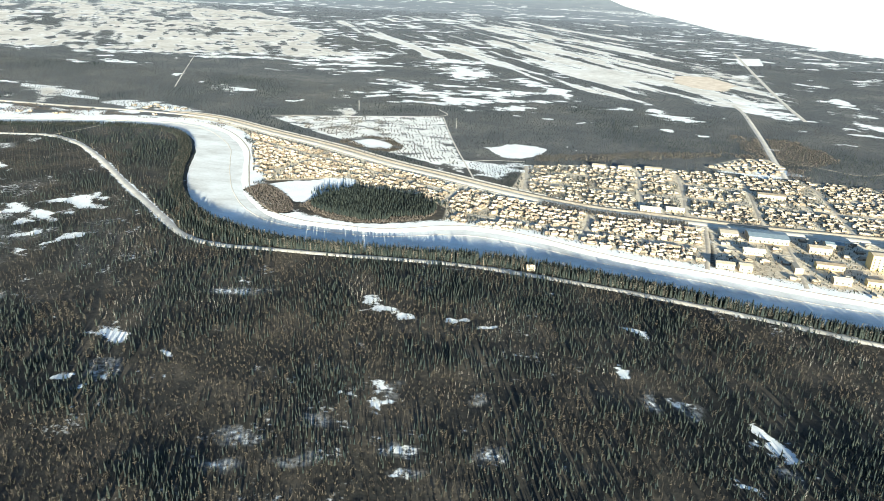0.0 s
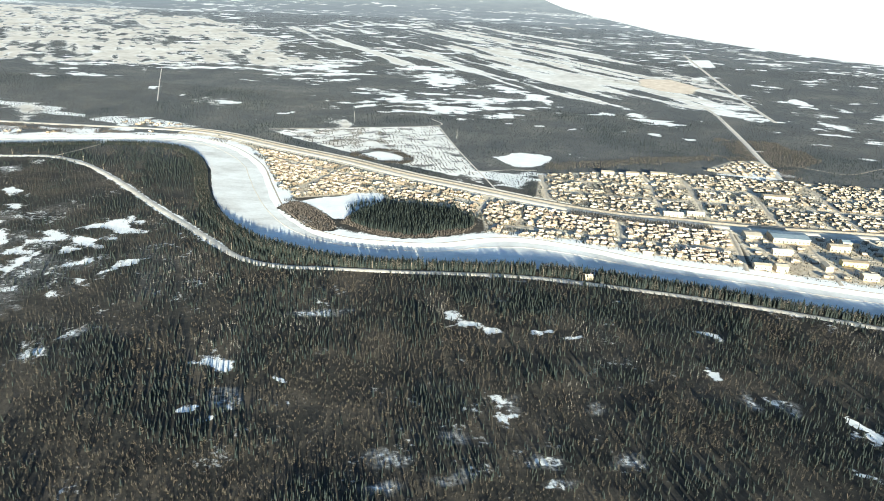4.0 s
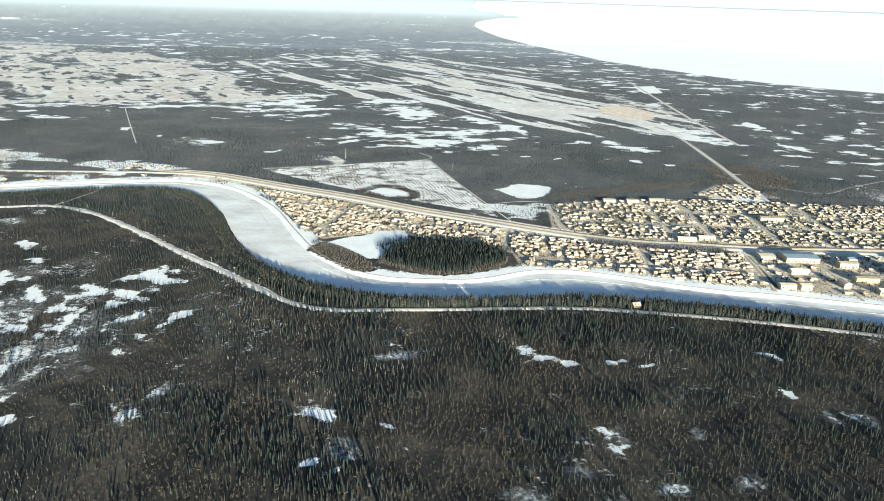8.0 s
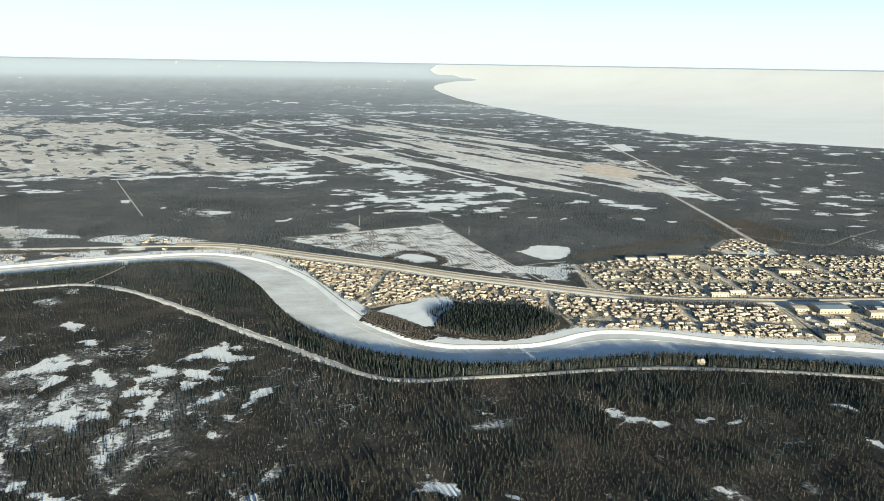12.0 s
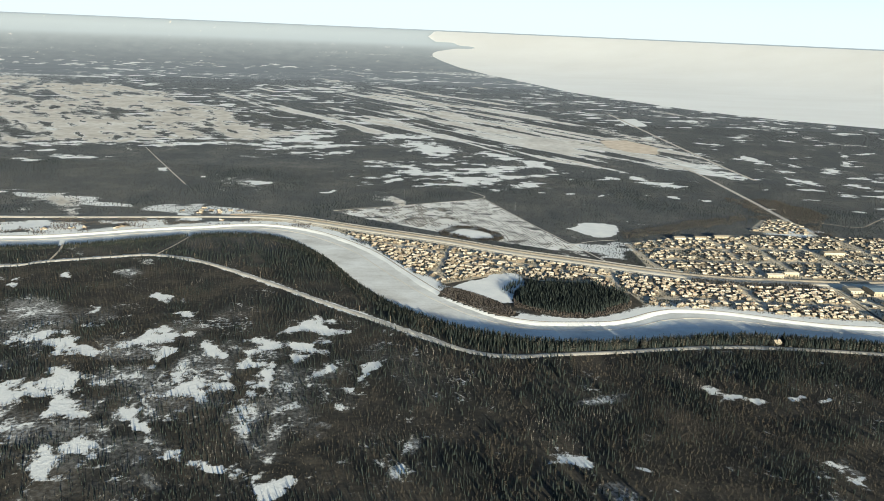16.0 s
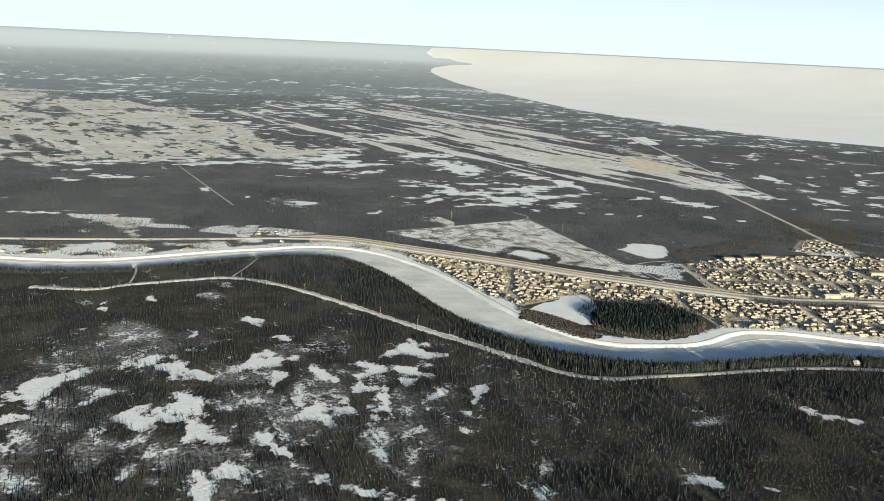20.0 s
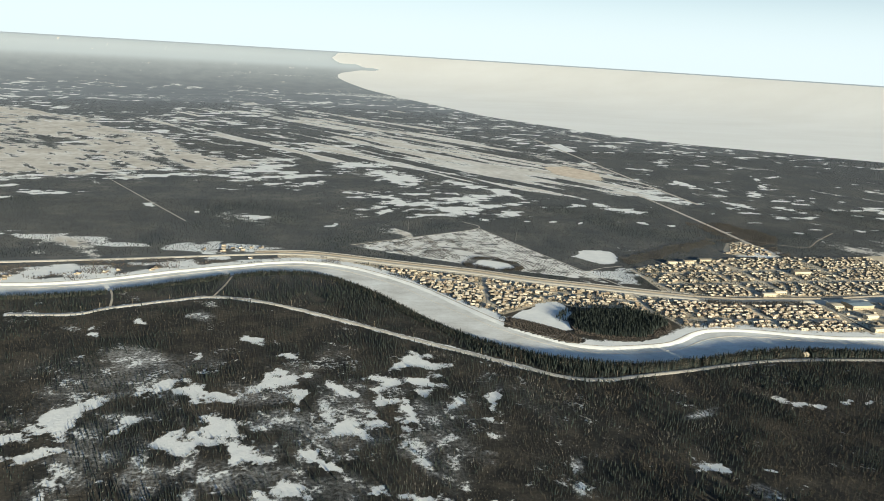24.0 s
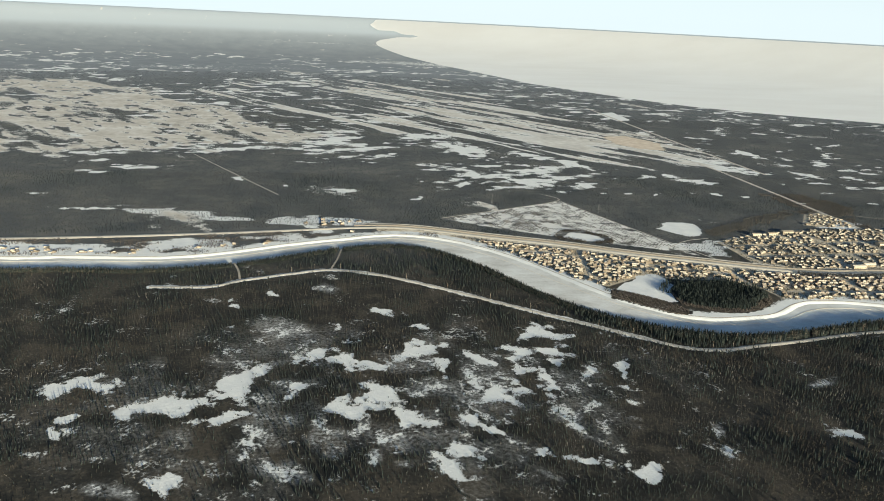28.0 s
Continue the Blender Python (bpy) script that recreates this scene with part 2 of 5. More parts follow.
def spline(points, steps=8):
    """A smooth line through the points (Catmull-Rom)."""
    p = np.array(points, float)
    p = np.vstack([2 * p[0] - p[1], p, 2 * p[-1] - p[-2]])
    t = np.linspace(0, 1, steps, endpoint=False)[:, None]
    out = []
    for a, b, c, d in zip(p, p[1:], p[2:], p[3:]):
        out.append(0.5 * (2 * b + (c - a) * t + (2 * a - 5 * b + 4 * c - d) * t ** 2 + (3 * b - a - 3 * c + d) * t ** 3))
    return np.vstack([*out, p[-2:-1]])


def line_distance(x, y, line):
    best = np.full(x.shape, 1e9)
    for (ax, ay), (bx, by) in zip(line, line[1:]):
        dx, dy = bx - ax, by - ay
        t = np.clip(((x - ax) * dx + (y - ay) * dy) / (dx * dx + dy * dy + 1e-9), 0, 1)
        best = np.minimum(best, (x - ax - t * dx) ** 2 + (y - ay - t * dy) ** 2)
    return np.sqrt(best)


def area_distance(x, y, outline):
    """Distance to the outline, positive inside."""
    ring = np.vstack([outline, outline[:1]])
    inside = np.zeros(x.shape, bool)
    for (ax, ay), (bx, by) in zip(ring, ring[1:]):
        if ay != by:
            inside ^= ((ay > y) != (by > y)) & (x < (bx - ax) * (y - ay) / (by - ay) + ax)
    return np.where(inside, 1, -1) * line_distance(x, y, ring)


def near_only(fn, x, y, outline, reach):
    """fn where the outline's box, widened by reach, holds the place; far below zero elsewhere."""
    o = np.asarray(outline, float)
    box = (x > o[:, 0].min() - reach) & (x < o[:, 0].max() + reach) & (y > o[:, 1].min() - reach) & (y < o[:, 1].max() + reach)
    out = np.full(x.shape, -1e3)
    if box.any():
        out[box] = fn(x[box], y[box], o)
    return out


NEAR_BANK = spline([(-1700, 830), (-1250, 745), (-1020, 694), (-901, 688), (-844, 682), (-789, 686), (-733, 698), (-675, 722), (-611, 750), (-546, 762),
                    (-497, 740), (-450, 680), (-411, 606), (-372, 545), (-318, 494), (-272, 473), (-231, 466), (-190, 468), (-150, 475),
                    (-112, 483), (-80, 487), (-49, 487), (-7, 481), (31, 476), (68, 468), (118, 457), (171, 450), (280, 444), (480, 430), (800, 400)], 6)
FAR_BANK = spline([(-1700, 868), (-1250, 780), (-1020, 730), (-912, 728), (-853, 722), (-795, 724), (-738, 741), (-677, 766), (-611, 787), (-540, 804),
                   (-472, 780), (-406, 712), (-362, 634), (-324, 568), (-284, 526), (-250, 511), (-216, 510), (-172, 516), (-131, 540),
                   (-100, 548), (-55, 541), (-9, 526), (31, 517), (71, 514), (127, 505), (184, 498), (280, 490), (480, 478), (800, 448)], 6)
RIVER = np.vstack([NEAR_BANK, FAR_BANK[::-1]])
NEAR_ROAD = spline([(-812, 628), (-753, 626), (-724, 642), (-669, 662), (-627, 672), (-573, 653), (-507, 606), (-443, 553),
                    (-395, 515), (-350, 479), (-312, 450), (-278, 442), (-240, 447), (-189, 454), (-149, 461), (-107, 467), (-66, 468),
                    (-6, 464), (31, 460), (85, 452), (134, 443), (170, 436), (280, 428), (480, 415)], 5)
HIGHWAY = spline([(-1500, 800), (-1150, 795), (-936, 801), (-770, 815), (-683, 826), (-590, 838), (-515, 834), (-413, 791), (-322, 754), (-241, 713), (-171, 685),
                  (-108, 660), (-63, 645), (-11, 634), (32, 634), (79, 632), (125, 632), (223, 640), (420, 652), (800, 670)], 5)
FAR_ROAD = [(270, 1205), (267, 1300), (266, 1455), (269, 1740), (274, 1990), (279, 2260)]
PEAT_ROAD = [(178, 825), (180, 947), (182, 1013), (183, 1116), (183, 1239), (176, 1309)]
FIELD = np.array([(-460, 881), (-249, 987), (-150, 704), (-186, 730), (-250, 757), (-306, 785), (-400, 838)], float)
OVAL = spline([(-262, 546), (-254, 590), (-224, 612), (-180, 610), (-148, 580), (-160, 546), (-210, 524), (-262, 546)], 6)[:-1]
POND = spline([(-312, 592), (-296, 612), (-270, 634), (-246, 640), (-244, 606), (-254, 560), (-280, 562), (-312, 592)], 6)[:-1]
THICKET = spline([(-330, 574), (-318, 594), (-287, 572), (-262, 534), (-280, 526), (-330, 574)], 6)[:-1]
LAKE = spline([(-154, 828), (-126, 857), (-98, 860), (-86, 842), (-95, 808), (-120, 794), (-154, 828)], 6)[:-1]
POOL = spline([(-306, 792), (-292, 812), (-262, 796), (-258, 776), (-285, 776), (-306, 792)], 5)[:-1]
SEA = np.array([(60000, -9000), (5000, 1150), (2500, 1650), (1600, 1850), (1161, 2110), (913, 2250), (743, 2390), (630, 2540), (497, 2790), (337, 3100), (215, 3650),
                (90, 4150), (-37, 4850), (-115, 5800), (-150, 6650), (-110, 7500), (25, 8600), (780, 10700), (560, 11500), (150, 13000), (287, 21000),
                (1500, 46000), (20000, 47000), (60000, 40000)], float)
VILLAGE_LOW = np.vstack([[(-470, 802), (-440, 780), (-415, 745), (-385, 690), (-350, 630), (-322, 606), (-262, 640), (-224, 622), (-178, 620), (-140, 590),
                          (-135, 556), (-55, 552), (-9, 538), (31, 529), (75, 526), (78, 618), (-11, 622), (-63, 633), (-108, 648), (-171, 672),
                          (-241, 700), (-322, 740), (-413, 778)]]).astype(float)
VILLAGE_HIGH = np.array([(-96, 668), (-63, 657), (-11, 646), (79, 644), (223, 652), (400, 664), (400, 836), (272, 822), (140, 822), (51, 818), (-21, 800), (-95, 768)], float)
VILLAGE_NORTH = np.array([(96, 846), (112, 868), (140, 905), (172, 915), (186, 880), (178, 828), (140, 826)], float)
VILLAGE_EAST = np.array([(82, 524), (127, 516), (184, 509), (320, 500), (400, 495), (400, 640), (223, 628), (125, 620), (84, 620)], float)
BOG_WEST = np.array([(-1455, 2624), (-1286, 2475), (-1013, 2123), (-884, 1982), (-770, 1702), (-640, 1590), (-718, 1492), (-813, 1491), (-925, 1472), (-1002, 1400),
                     (-1107, 1357), (-1300, 1340), (-1700, 1450), (-2500, 1900), (-2500, 2700), (-1900, 2850)], float)
BOG_EAST = np.array([(-1000, 2500), (-760, 2050), (-600, 1680), (-414, 1640), (-200, 1560), (-60, 1340), (130, 1270), (210, 1330), (215, 1500), (230, 1700),
                     (60, 2050), (-60, 2520), (-420, 2950), (-800, 3100)], float)
PEAT = np.array([(93, 1652), (165, 1674), (211, 1562), (175, 1465), (120, 1482), (84, 1545)], float)
CUTTING = np.array([(266, 2118), (332, 2155), (316, 1974), (262, 1950)], float)
YARD = np.array([(188, 1458), (212, 1360), (262, 1362), (272, 1232), (246, 1200), (180, 1250), (176, 1309)], float)
# open snow among the near woods: x, y, half length, half width, turn
GLADES_WEST = [(-759, 381, 26, 19, 161), (-704, 367, 21, 7.7, 3), (-712, 414, 37, 9.5, 52), (-705, 405, 12, 10, 155), (-641, 459, 23, 11, 38), (-657, 406, 14, 7, 23),
               (-664, 386, 9, 5, 92), (-620, 371, 27, 14.5, 176), (-580, 352, 20, 8, 135), (-598, 393, 15, 11, 116), (-607, 436, 28, 8.5, 152), (-552, 455, 28, 11.5, 10),
               (-549, 476, 20, 9, 163), (-545, 429, 18, 5, 98), (-547, 514, 11, 6, 28), (-578, 554, 13, 9.5, 117)]
GLADES_MIDDLE = [(-511, 447, 18, 7, 102), (-500, 437, 20, 9.6, 97), (-509, 376, 18, 14, 112), (-436, 490, 24, 14, 174), (-454, 448, 31, 16, 167), (-471, 419, 13, 6, 96),
                 (-460, 397, 22, 8, 82), (-489, 389, 13.5, 10, 162), (-418, 413, 11.5, 8, 106), (-383, 415, 17, 6, 81), (-392, 375, 11, 5, 157), (-523, 338, 14.5, 6, 131),
                 (-477, 293, 25, 7.5, 151), (-549, 310, 11, 9, 43), (-560, 287, 17, 7, 120), (-430, 270, 12, 5.5, 156)]
GLADES_EDGE = [(-836, 426, 26, 11, 174), (-825, 376, 6, 4.3, 156), (-822, 358, 8.4, 4.6, 115), (-797, 394, 9, 2.6, 173), (-742, 290, 15, 7, 131), (-724, 587, 9, 6, 85),
               (-690, 602, 9, 6, 155), (-632, 519, 11, 3.7, 128), (-520, 660, 14, 5, 146)]
GLADES_EAST = [(-260, 302, 12.8, 7.5, 133), (-128, 383, 16.6, 6.4, 179), (-89, 385, 6.5, 3.2, 3), (-66, 373, 8, 3, 9), (0, 396, 5.5, 4.4, 67), (26, 399, 9.7, 4.4, 143),
               (-97, 292, 10.6, 5, 119), (-259, 250, 4.5, 2.7, 104), (-244, 246, 4, 2.8, 109), (18, 356, 9.8, 2.2, 128), (-77, 227, 5, 3.4, 97), (88, 312, 12.5, 1.7, 99),
               (95, 296, 9.7, 2.2, 109), (73, 274, 4.5, 3.6, 160), (-217, 293, 4.2, 2.5, 98)]
# thinly wooded ground where the snow shows between pale brush
THIN_WEST = [(-550, 397, 31, 22, 165), (-681, 443, 21, 9, 31), (-640, 334, 27, 14, 111), (-673, 513, 47, 26, 136), (-633, 617, 19, 11.6, 126), (-768, 287, 18.6, 7, 161),
             (-607, 308, 10.5, 7, 59), (-591, 298, 7.6, 7.3, 117), (-463, 343, 19, 14.6, 170), (-669, 295, 23, 13, 150), (-592, 326, 22.5, 10.7, 153)]
THIN_EAST = [(-461, 325, 20, 8.6, 119), (-413, 339, 7.4, 3.7, 108), (-355, 315, 10, 6.4, 63), (-363, 287, 11, 8.8, 49), (-499, 272, 8.7, 4.3, 123), (33, 332, 12.7, 3.3, 103),
             (50, 328, 11.8, 3.3, 109), (-91, 295, 8.2, 5.7, 96), (-149, 237, 11.3, 8, 9), (-143, 220, 12, 4.7, 14), (-116, 232, 13, 4.9, 10), (-118, 260, 6.9, 5.1, 39),
             (-67, 241, 7.3, 5.2, 13), (-76, 256, 11, 5.4, 33), (90, 285, 8.6, 6.7, 152), (-35, 263, 8.4, 6.8, 74), (-227, 377, 24, 6.5, 6), (-239, 269, 13, 7.4, 169), (-46, 300, 9.6, 5.3, 73)]
# open bog pools and meadows beyond the village, in the same terms
MEADOWS_MIDDLE = [(-380, 1595, 68, 41, 30), (-317, 1449, 101, 44, 107), (-174, 1375, 59, 26, 123), (-115, 1288, 56, 21, 122), (-277, 1132, 44, 23, 114), (-196, 1160, 26, 15, 47),
                  (-227, 1208, 36, 15, 19), (-356, 1175, 34, 15, 166), (-376, 1120, 15, 12, 63), (-233, 1107, 19, 17, 72), (-164, 1100, 27, 15, 38), (48, 1165, 47, 17, 102),
                  (-6, 1183, 24, 15, 53), (85, 1131, 23, 17, 39), (64, 1028, 14, 10, 45), (104, 1016, 13, 9, 59)]
MEADOWS_EAST = [(505, 1804, 56, 13, 51), (371, 1649, 35, 25, 134), (500, 2146, 48, 30, 17), (372, 1447, 62, 16, 86), (633, 1537, 50, 9, 67), (587, 1442, 45, 11, 58),
                (488, 1338, 41, 15, 45), (704, 1587, 45, 13, 25), (362, 1209, 34, 16, 109), (500, 1255, 25, 11, 14), (460, 1163, 32, 19, 149), (429, 1100, 29, 9, 8),
                (340, 1134, 25, 10, 20), (571, 2598, 60, 35, 65), (-58, 1032, 9, 6, 52), (-109, 1037, 11, 7, 35)]
MEADOWS_WEST = [(-950, 1226, 42, 14, 171), (-1007, 1174, 21, 13, 175), (-596, 1055, 19, 11, 156), (-501, 1348, 37, 14, 37), (-1042, 1026, 15, 13, 113), (-964, 946, 40, 6, 0),
                (-760, 1120, 15, 6.5, 123), (-685, 1088, 16, 6, 120), (-1027, 1276, 23, 9, 44), (-804, 1392, 79, 18, 19), (-607, 1404, 58, 21, 38), (-585, 1532, 86, 22, 55),
                (-395, 1091, 18, 10, 35), (-483, 1003, 12, 6, 67)]
CLEARINGS = [[(-930, 945), (-870, 930), (-793, 905), (-740, 880), (-790, 890), (-880, 912)], [(-850, 765), (-765, 796), (-735, 775), (-753, 752), (-830, 742)],
             [(-1080, 770), (-900, 775), (-890, 742), (-1060, 738)], [(-690, 872), (-640, 888), (-570, 872), (-640, 856)], [(-730, 795), (-640, 812), (-600, 808), (-670, 782)],
             [(-160, 745), (-110, 772), (-90, 740), (-120, 700)], [(120, 842), (180, 880), (200, 850), (160, 828)]]
STREAK = radians(145)  # the run of the beach ridges, clockwise from +y


def river_depth(x, y):
    return near_only(area_distance, x, y, RIVER, 60)


def ellipses(x, y, *tables):
    """One at the middle of the nearest ellipse, zero on its rim, at least -1."""
    best = np.full(x.shape, -1.0)
    for cx, cy, a, b, turn in itertools.chain(*tables):
        near = np.flatnonzero((np.abs(x - cx) < 2 * a) & (np.abs(y - cy) < 2 * a))
        dx, dy, c, s = x[near] - cx, y[near] - cy, math.cos(radians(turn)), math.sin(radians(turn))
        best[near] = np.maximum(best[near], 1 - np.hypot((dx * c + dy * s) / a, (dy * c - dx * s) / b))
    return best


def glades(x, y):
    """Above zero in the open glades."""
    wx, wy = x + 30 * (fbm(x, y, 20, 5, 5) - 0.5), y + 36 * (fbm(x, y, 20, 9, 5) - 0.5)
    return 1.4 * ellipses(wx, wy, GLADES_WEST, GLADES_MIDDLE, GLADES_EDGE, GLADES_EAST) - 0.14 + 3.8 * (fbm(x * 0.8, y, 11, 13, 5) - 0.5)


def thin_woods(x, y):
    wx, wy = x + 22 * (fbm(x, y, 22, 15, 4) - 0.5), y + 22 * (fbm(x, y, 22, 19, 4) - 0.5)
    value = np.clip(1.6 * ellipses(wx, wy, THIN_WEST, THIN_EAST), 0, 1)
    west = np.clip(1.25 - np.hypot((x + 600) / 220, (y - 395) / 125), 0, 1)
    return np.maximum(value, 0.75 * west * np.clip((fbm(x, y, 34, 16, 5) - 0.44) * 6, 0, 1))


def open_snow(x, y):
    """Above zero where snow lies open, and how much of it is rough bog."""
    snow, bog = np.full(x.shape, -0.6), np.zeros(x.shape)
    woods = y < 640
    near = woods & (x > -1100) & (x < 500)
    nx, ny = x[near], y[near]
    brush = thin_woods(nx, ny)
    snow[near] = np.maximum.reduce([glades(nx, ny), -1.2 + 1.2 * fbm(nx, ny, 45, 3), np.where(brush > 0, -0.62 + 0.36 * brush + 1.5 * (fbm(nx, ny, 9, 17) - 0.42), -1)])
    far = y > 640
    fx, fy = x[far], y[far]
    u, w = fx * math.sin(STREAK) + fy * math.cos(STREAK), fx * math.cos(STREAK) - fy * math.sin(STREAK)
    patches = (fbm(fx / 1.9, fy, 25, 21) + 0.45 * (fbm(fx, fy, 230, 23) - 0.5) - 0.72) * 7
    reach = np.hypot(fx + 400, fy + 70)
    patches += np.clip((reach - 1900) / 600, 0, 1) * 0.29 - np.clip((reach - 4300) / 1500, 0, 1) * 3
    broad = (fbm(fx / 4, fy, 420, 25, 4) - 0.63) * 4 - np.clip((2700 - reach) / 500, 0, 1) * 3 - np.clip((reach - 6000) / 4000, 0, 1) * 3
    patches = np.maximum(patches, broad) - 1.6 * np.clip((150 - fx) / 60, 0, 1) * np.clip((1420 - fy) / 100, 0, 1)
    patches -= np.clip((880 - fy) / 60, 0, 1) * 3 + np.clip((1090 - fy) / 120, 0, 1) * 0.35
    ridges = (0.5 * fbm(u / 9, w, 50, 31, 5) + 0.5 * fbm(u / 8, w, 20, 35, 4) - 0.548) * 12
    inside = np.clip(near_only(area_distance, fx, fy, BOG_EAST, 150) / 130, -1.5, 1)
    ridges += np.minimum(inside, 0.1) * 3.0
    edge = near_only(area_distance, fx, fy, BOG_WEST, 200)
    west = np.clip(edge / 45, -1.5, 0.5) + (fbm(u / 3, w, 80, 41, 6) - 0.485) * 5 + (fbm(u / 6, w, 24, 45) - 0.5) * 1.6
    speckle = 0.55 + (fbm(u / 3.5, w, 16, 43, 5) - np.where(w > 1500 + 0.25 * u, 0.40, 0.47)) * 6
    west = np.where(west > 0, np.minimum(west, speckle), west)
    small = (fbm(fx / 1.8, fy, 20, 51) - 0.59) * 5
    belt = np.maximum(1 - np.hypot((fx + 265) / 135, (fy - 1185) / 100), 1 - np.hypot((fx + 590) / 85, (fy - 1510) / 160))
    belt = np.maximum(belt, np.where(fy < 1560, 0.25 - np.abs(edge + 30) / 70, -1))
    value = np.maximum.reduce([patches, ridges, west, small + np.clip(belt, -1, 0.25) * 1.6])
    wx, wy = fx + 26 * (fbm(fx, fy, 24, 61, 4) - 0.5), fy + 60 * (fbm(fx, fy, 40, 63, 4) - 0.5)
    value = np.maximum(value, 1.6 * ellipses(wx, wy, MEADOWS_MIDDLE, MEADOWS_EAST, MEADOWS_WEST) - 0.16 + (fbm(fx / 1.6, fy, 12, 65, 5) - 0.5) * 4.2)
    snow[far] = value
    bog[far] = np.clip(np.maximum(ridges, west + 0.4) * 1.3, 0, 0.9) * np.clip(0.35 + fbm(fx, fy, 200, 71) + (west > 0) * 0.4, 0, 1)
    return snow, bog


# mid-flight eye that the far rim is fitted to
CENTRE_X, CENTRE_Y, EYE_HEIGHT, FLAT, RIM = -420.0, -72.0, 250.0, 3900.0, 4880.0


def ground_sheet():
    """One sheet from below the flight line to the horizon; its last kilometre gathers the whole distance, bent up to
    fit the camera's view.
    """
    angle = np.radians(np.concatenate([np.arange(-62, 62, 0.2), np.arange(62, 298, 4)]))
    radius = [0.0, 60.0]
    while radius[-1] < RIM - 1:
        r = radius[-1]
        radius.append(min(RIM, r + (14 if r < 200 else max(2.6, r * r / 420000) if r < FLAT else 26)))
    radius = np.array(radius[1:])
    true = radius.copy()
    over = radius > FLAT
    q = np.clip((radius[over] - FLAT) / (RIM - FLAT), 0, 0.985)
    true[over] = FLAT + (RIM - FLAT) * q / (1 - q)
    z = np.where(over, EYE_HEIGHT * (1 - radius / true), 0.0)
    a, r = np.meshgrid(angle, radius)
    t = np.meshgrid(angle, true)[1]
    x, y = (CENTRE_X + r * np.sin(a)).ravel(), (CENTRE_Y + r * np.cos(a)).ravel()
    tx, ty = (CENTRE_X + t * np.sin(a)).ravel(), (CENTRE_Y + t * np.cos(a)).ravel()
    zz = np.repeat(z, len(angle))
    depth = river_depth(x, y)
    dip = np.clip((depth + 2.5 + 4 * (fbm(x, y, 25, 99) - 0.5)) / 8, 0, 1)
    zz = zz - 1.9 * dip * dip * (3 - 2 * dip)
    snow, bog = open_snow(tx, ty)
    # the snowy shelf along the village bank, clearings and ponds
    far_side = near_only(line_shelf, x, y, FAR_BANK, 40)
    snow = np.maximum(snow, np.where(far_side > -40, (15 + 6 * fbm(x, y, 40, 81) - np.abs(far_side)) / 10, -1))
    earth = np.zeros(x.shape)
    for outline in (VILLAGE_LOW, VILLAGE_HIGH, VILLAGE_EAST, VILLAGE_NORTH):
        earth = np.maximum(earth, np.clip(near_only(area_distance, x, y, outline, 30) / 8 + 0.6, 0, 1))
    for line, w in ((HIGHWAY, 22),):
        d = -near_only(lambda px, py, o: -line_distance(px, py, o), x, y, line, 60)
        earth = np.maximum(earth, np.clip((np.where(x < -560, 7, w) - d) / 8, 0, 1))
    for outline in CLEARINGS:
        d = near_only(area_distance, x, y, np.array(outline, float), 40)
        snow = np.where(d > -25, np.maximum(snow, d / 14 + (fbm(x * 0.5, y, 20, 89) - 0.5) * 4.6 + 0.3), snow)
    verge = -near_only(lambda px, py, o: -line_distance(px, py, o), x, y, NEAR_ROAD, 12)
    snow = np.maximum(snow, np.where(verge < 9, (np.where(x > -330, 2.8, 4.0) + 3 * (fbm(x, y, 18, 93) - 0.5) - verge) / 4, -1))
    peat = near_only(area_distance, tx, ty, PEAT, 60)
    earth = np.maximum(earth, np.clip(peat / 20 + 0.5 + (fbm(tx, ty, 40, 83) - 0.5), 0, 1))
    snow = np.where(peat > 0, np.minimum(snow, -0.5), snow)
    field = near_only(area_distance, x, y, FIELD, 30)
    tilled = 0.35 + (fbm(x * 0.5, y, 9, 85) - 0.5) * 2.2
    snow = np.where(field > 0, np.maximum(snow, tilled), snow)
    bog = np.where(field > 0, 0.32, bog)
    cutting = near_only(area_distance, tx, ty, CUTTING, 30)
    snow = np.where(cutting > -4, np.maximum(snow, cutting / 8 + 0.3), snow)
    yard = near_only(area_distance, tx, ty, YARD, 30)
    snow = np.where(yard > 0, np.maximum(snow, 0.12 + (fbm(tx * 0.35, ty, 22, 87) - 0.5) * 4), snow)
    d = near_only(area_distance, x, y, POOL, 30)
    snow = np.where((d > -13 - 14 * (fbm(x, y, 22, 173) - 0.5)) & (d < 0), -0.3, snow)
    for outline in (POND, LAKE, POOL):
        d = near_only(area_distance, x, y, outline, 30)
        d = d + 17 * (fbm(x, y, 18, 97, 5) - 0.52)
        snow = np.where(d > -3, np.maximum(snow, d / 4 + 0.5), snow)
        bog = np.where(d > 0, 0, bog)
    for outline in (THICKET, OVAL):
        d = near_only(area_distance, x, y, outline, 30)
        snow, earth = np.where(d > -2, np.minimum(snow, -0.35), snow), np.where(d > -2, 0, earth)
    sea = np.clip(area_distance(tx, ty, SEA) / 100, -1, 1)
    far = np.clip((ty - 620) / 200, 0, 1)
    # how strongly the painted haze tints the ground, by distance
    far_haze = np.clip((t.ravel() - 1900) / 1700, 0, 1)
    deep_haze = np.clip((t.ravel() - 3000) / 9000, 0, 1) ** 0.7
    thin = np.zeros(x.shape)
    woods = (y < 640) & (x > -1100) & (x < 500)
    thin[woods] = thin_woods(x[woods], y[woods])
    cols, rows = len(angle), len(radius)
    i = np.arange(rows - 1)[:, None] * cols
    j = np.arange(cols)[None, :]
    k = (j + 1) % cols
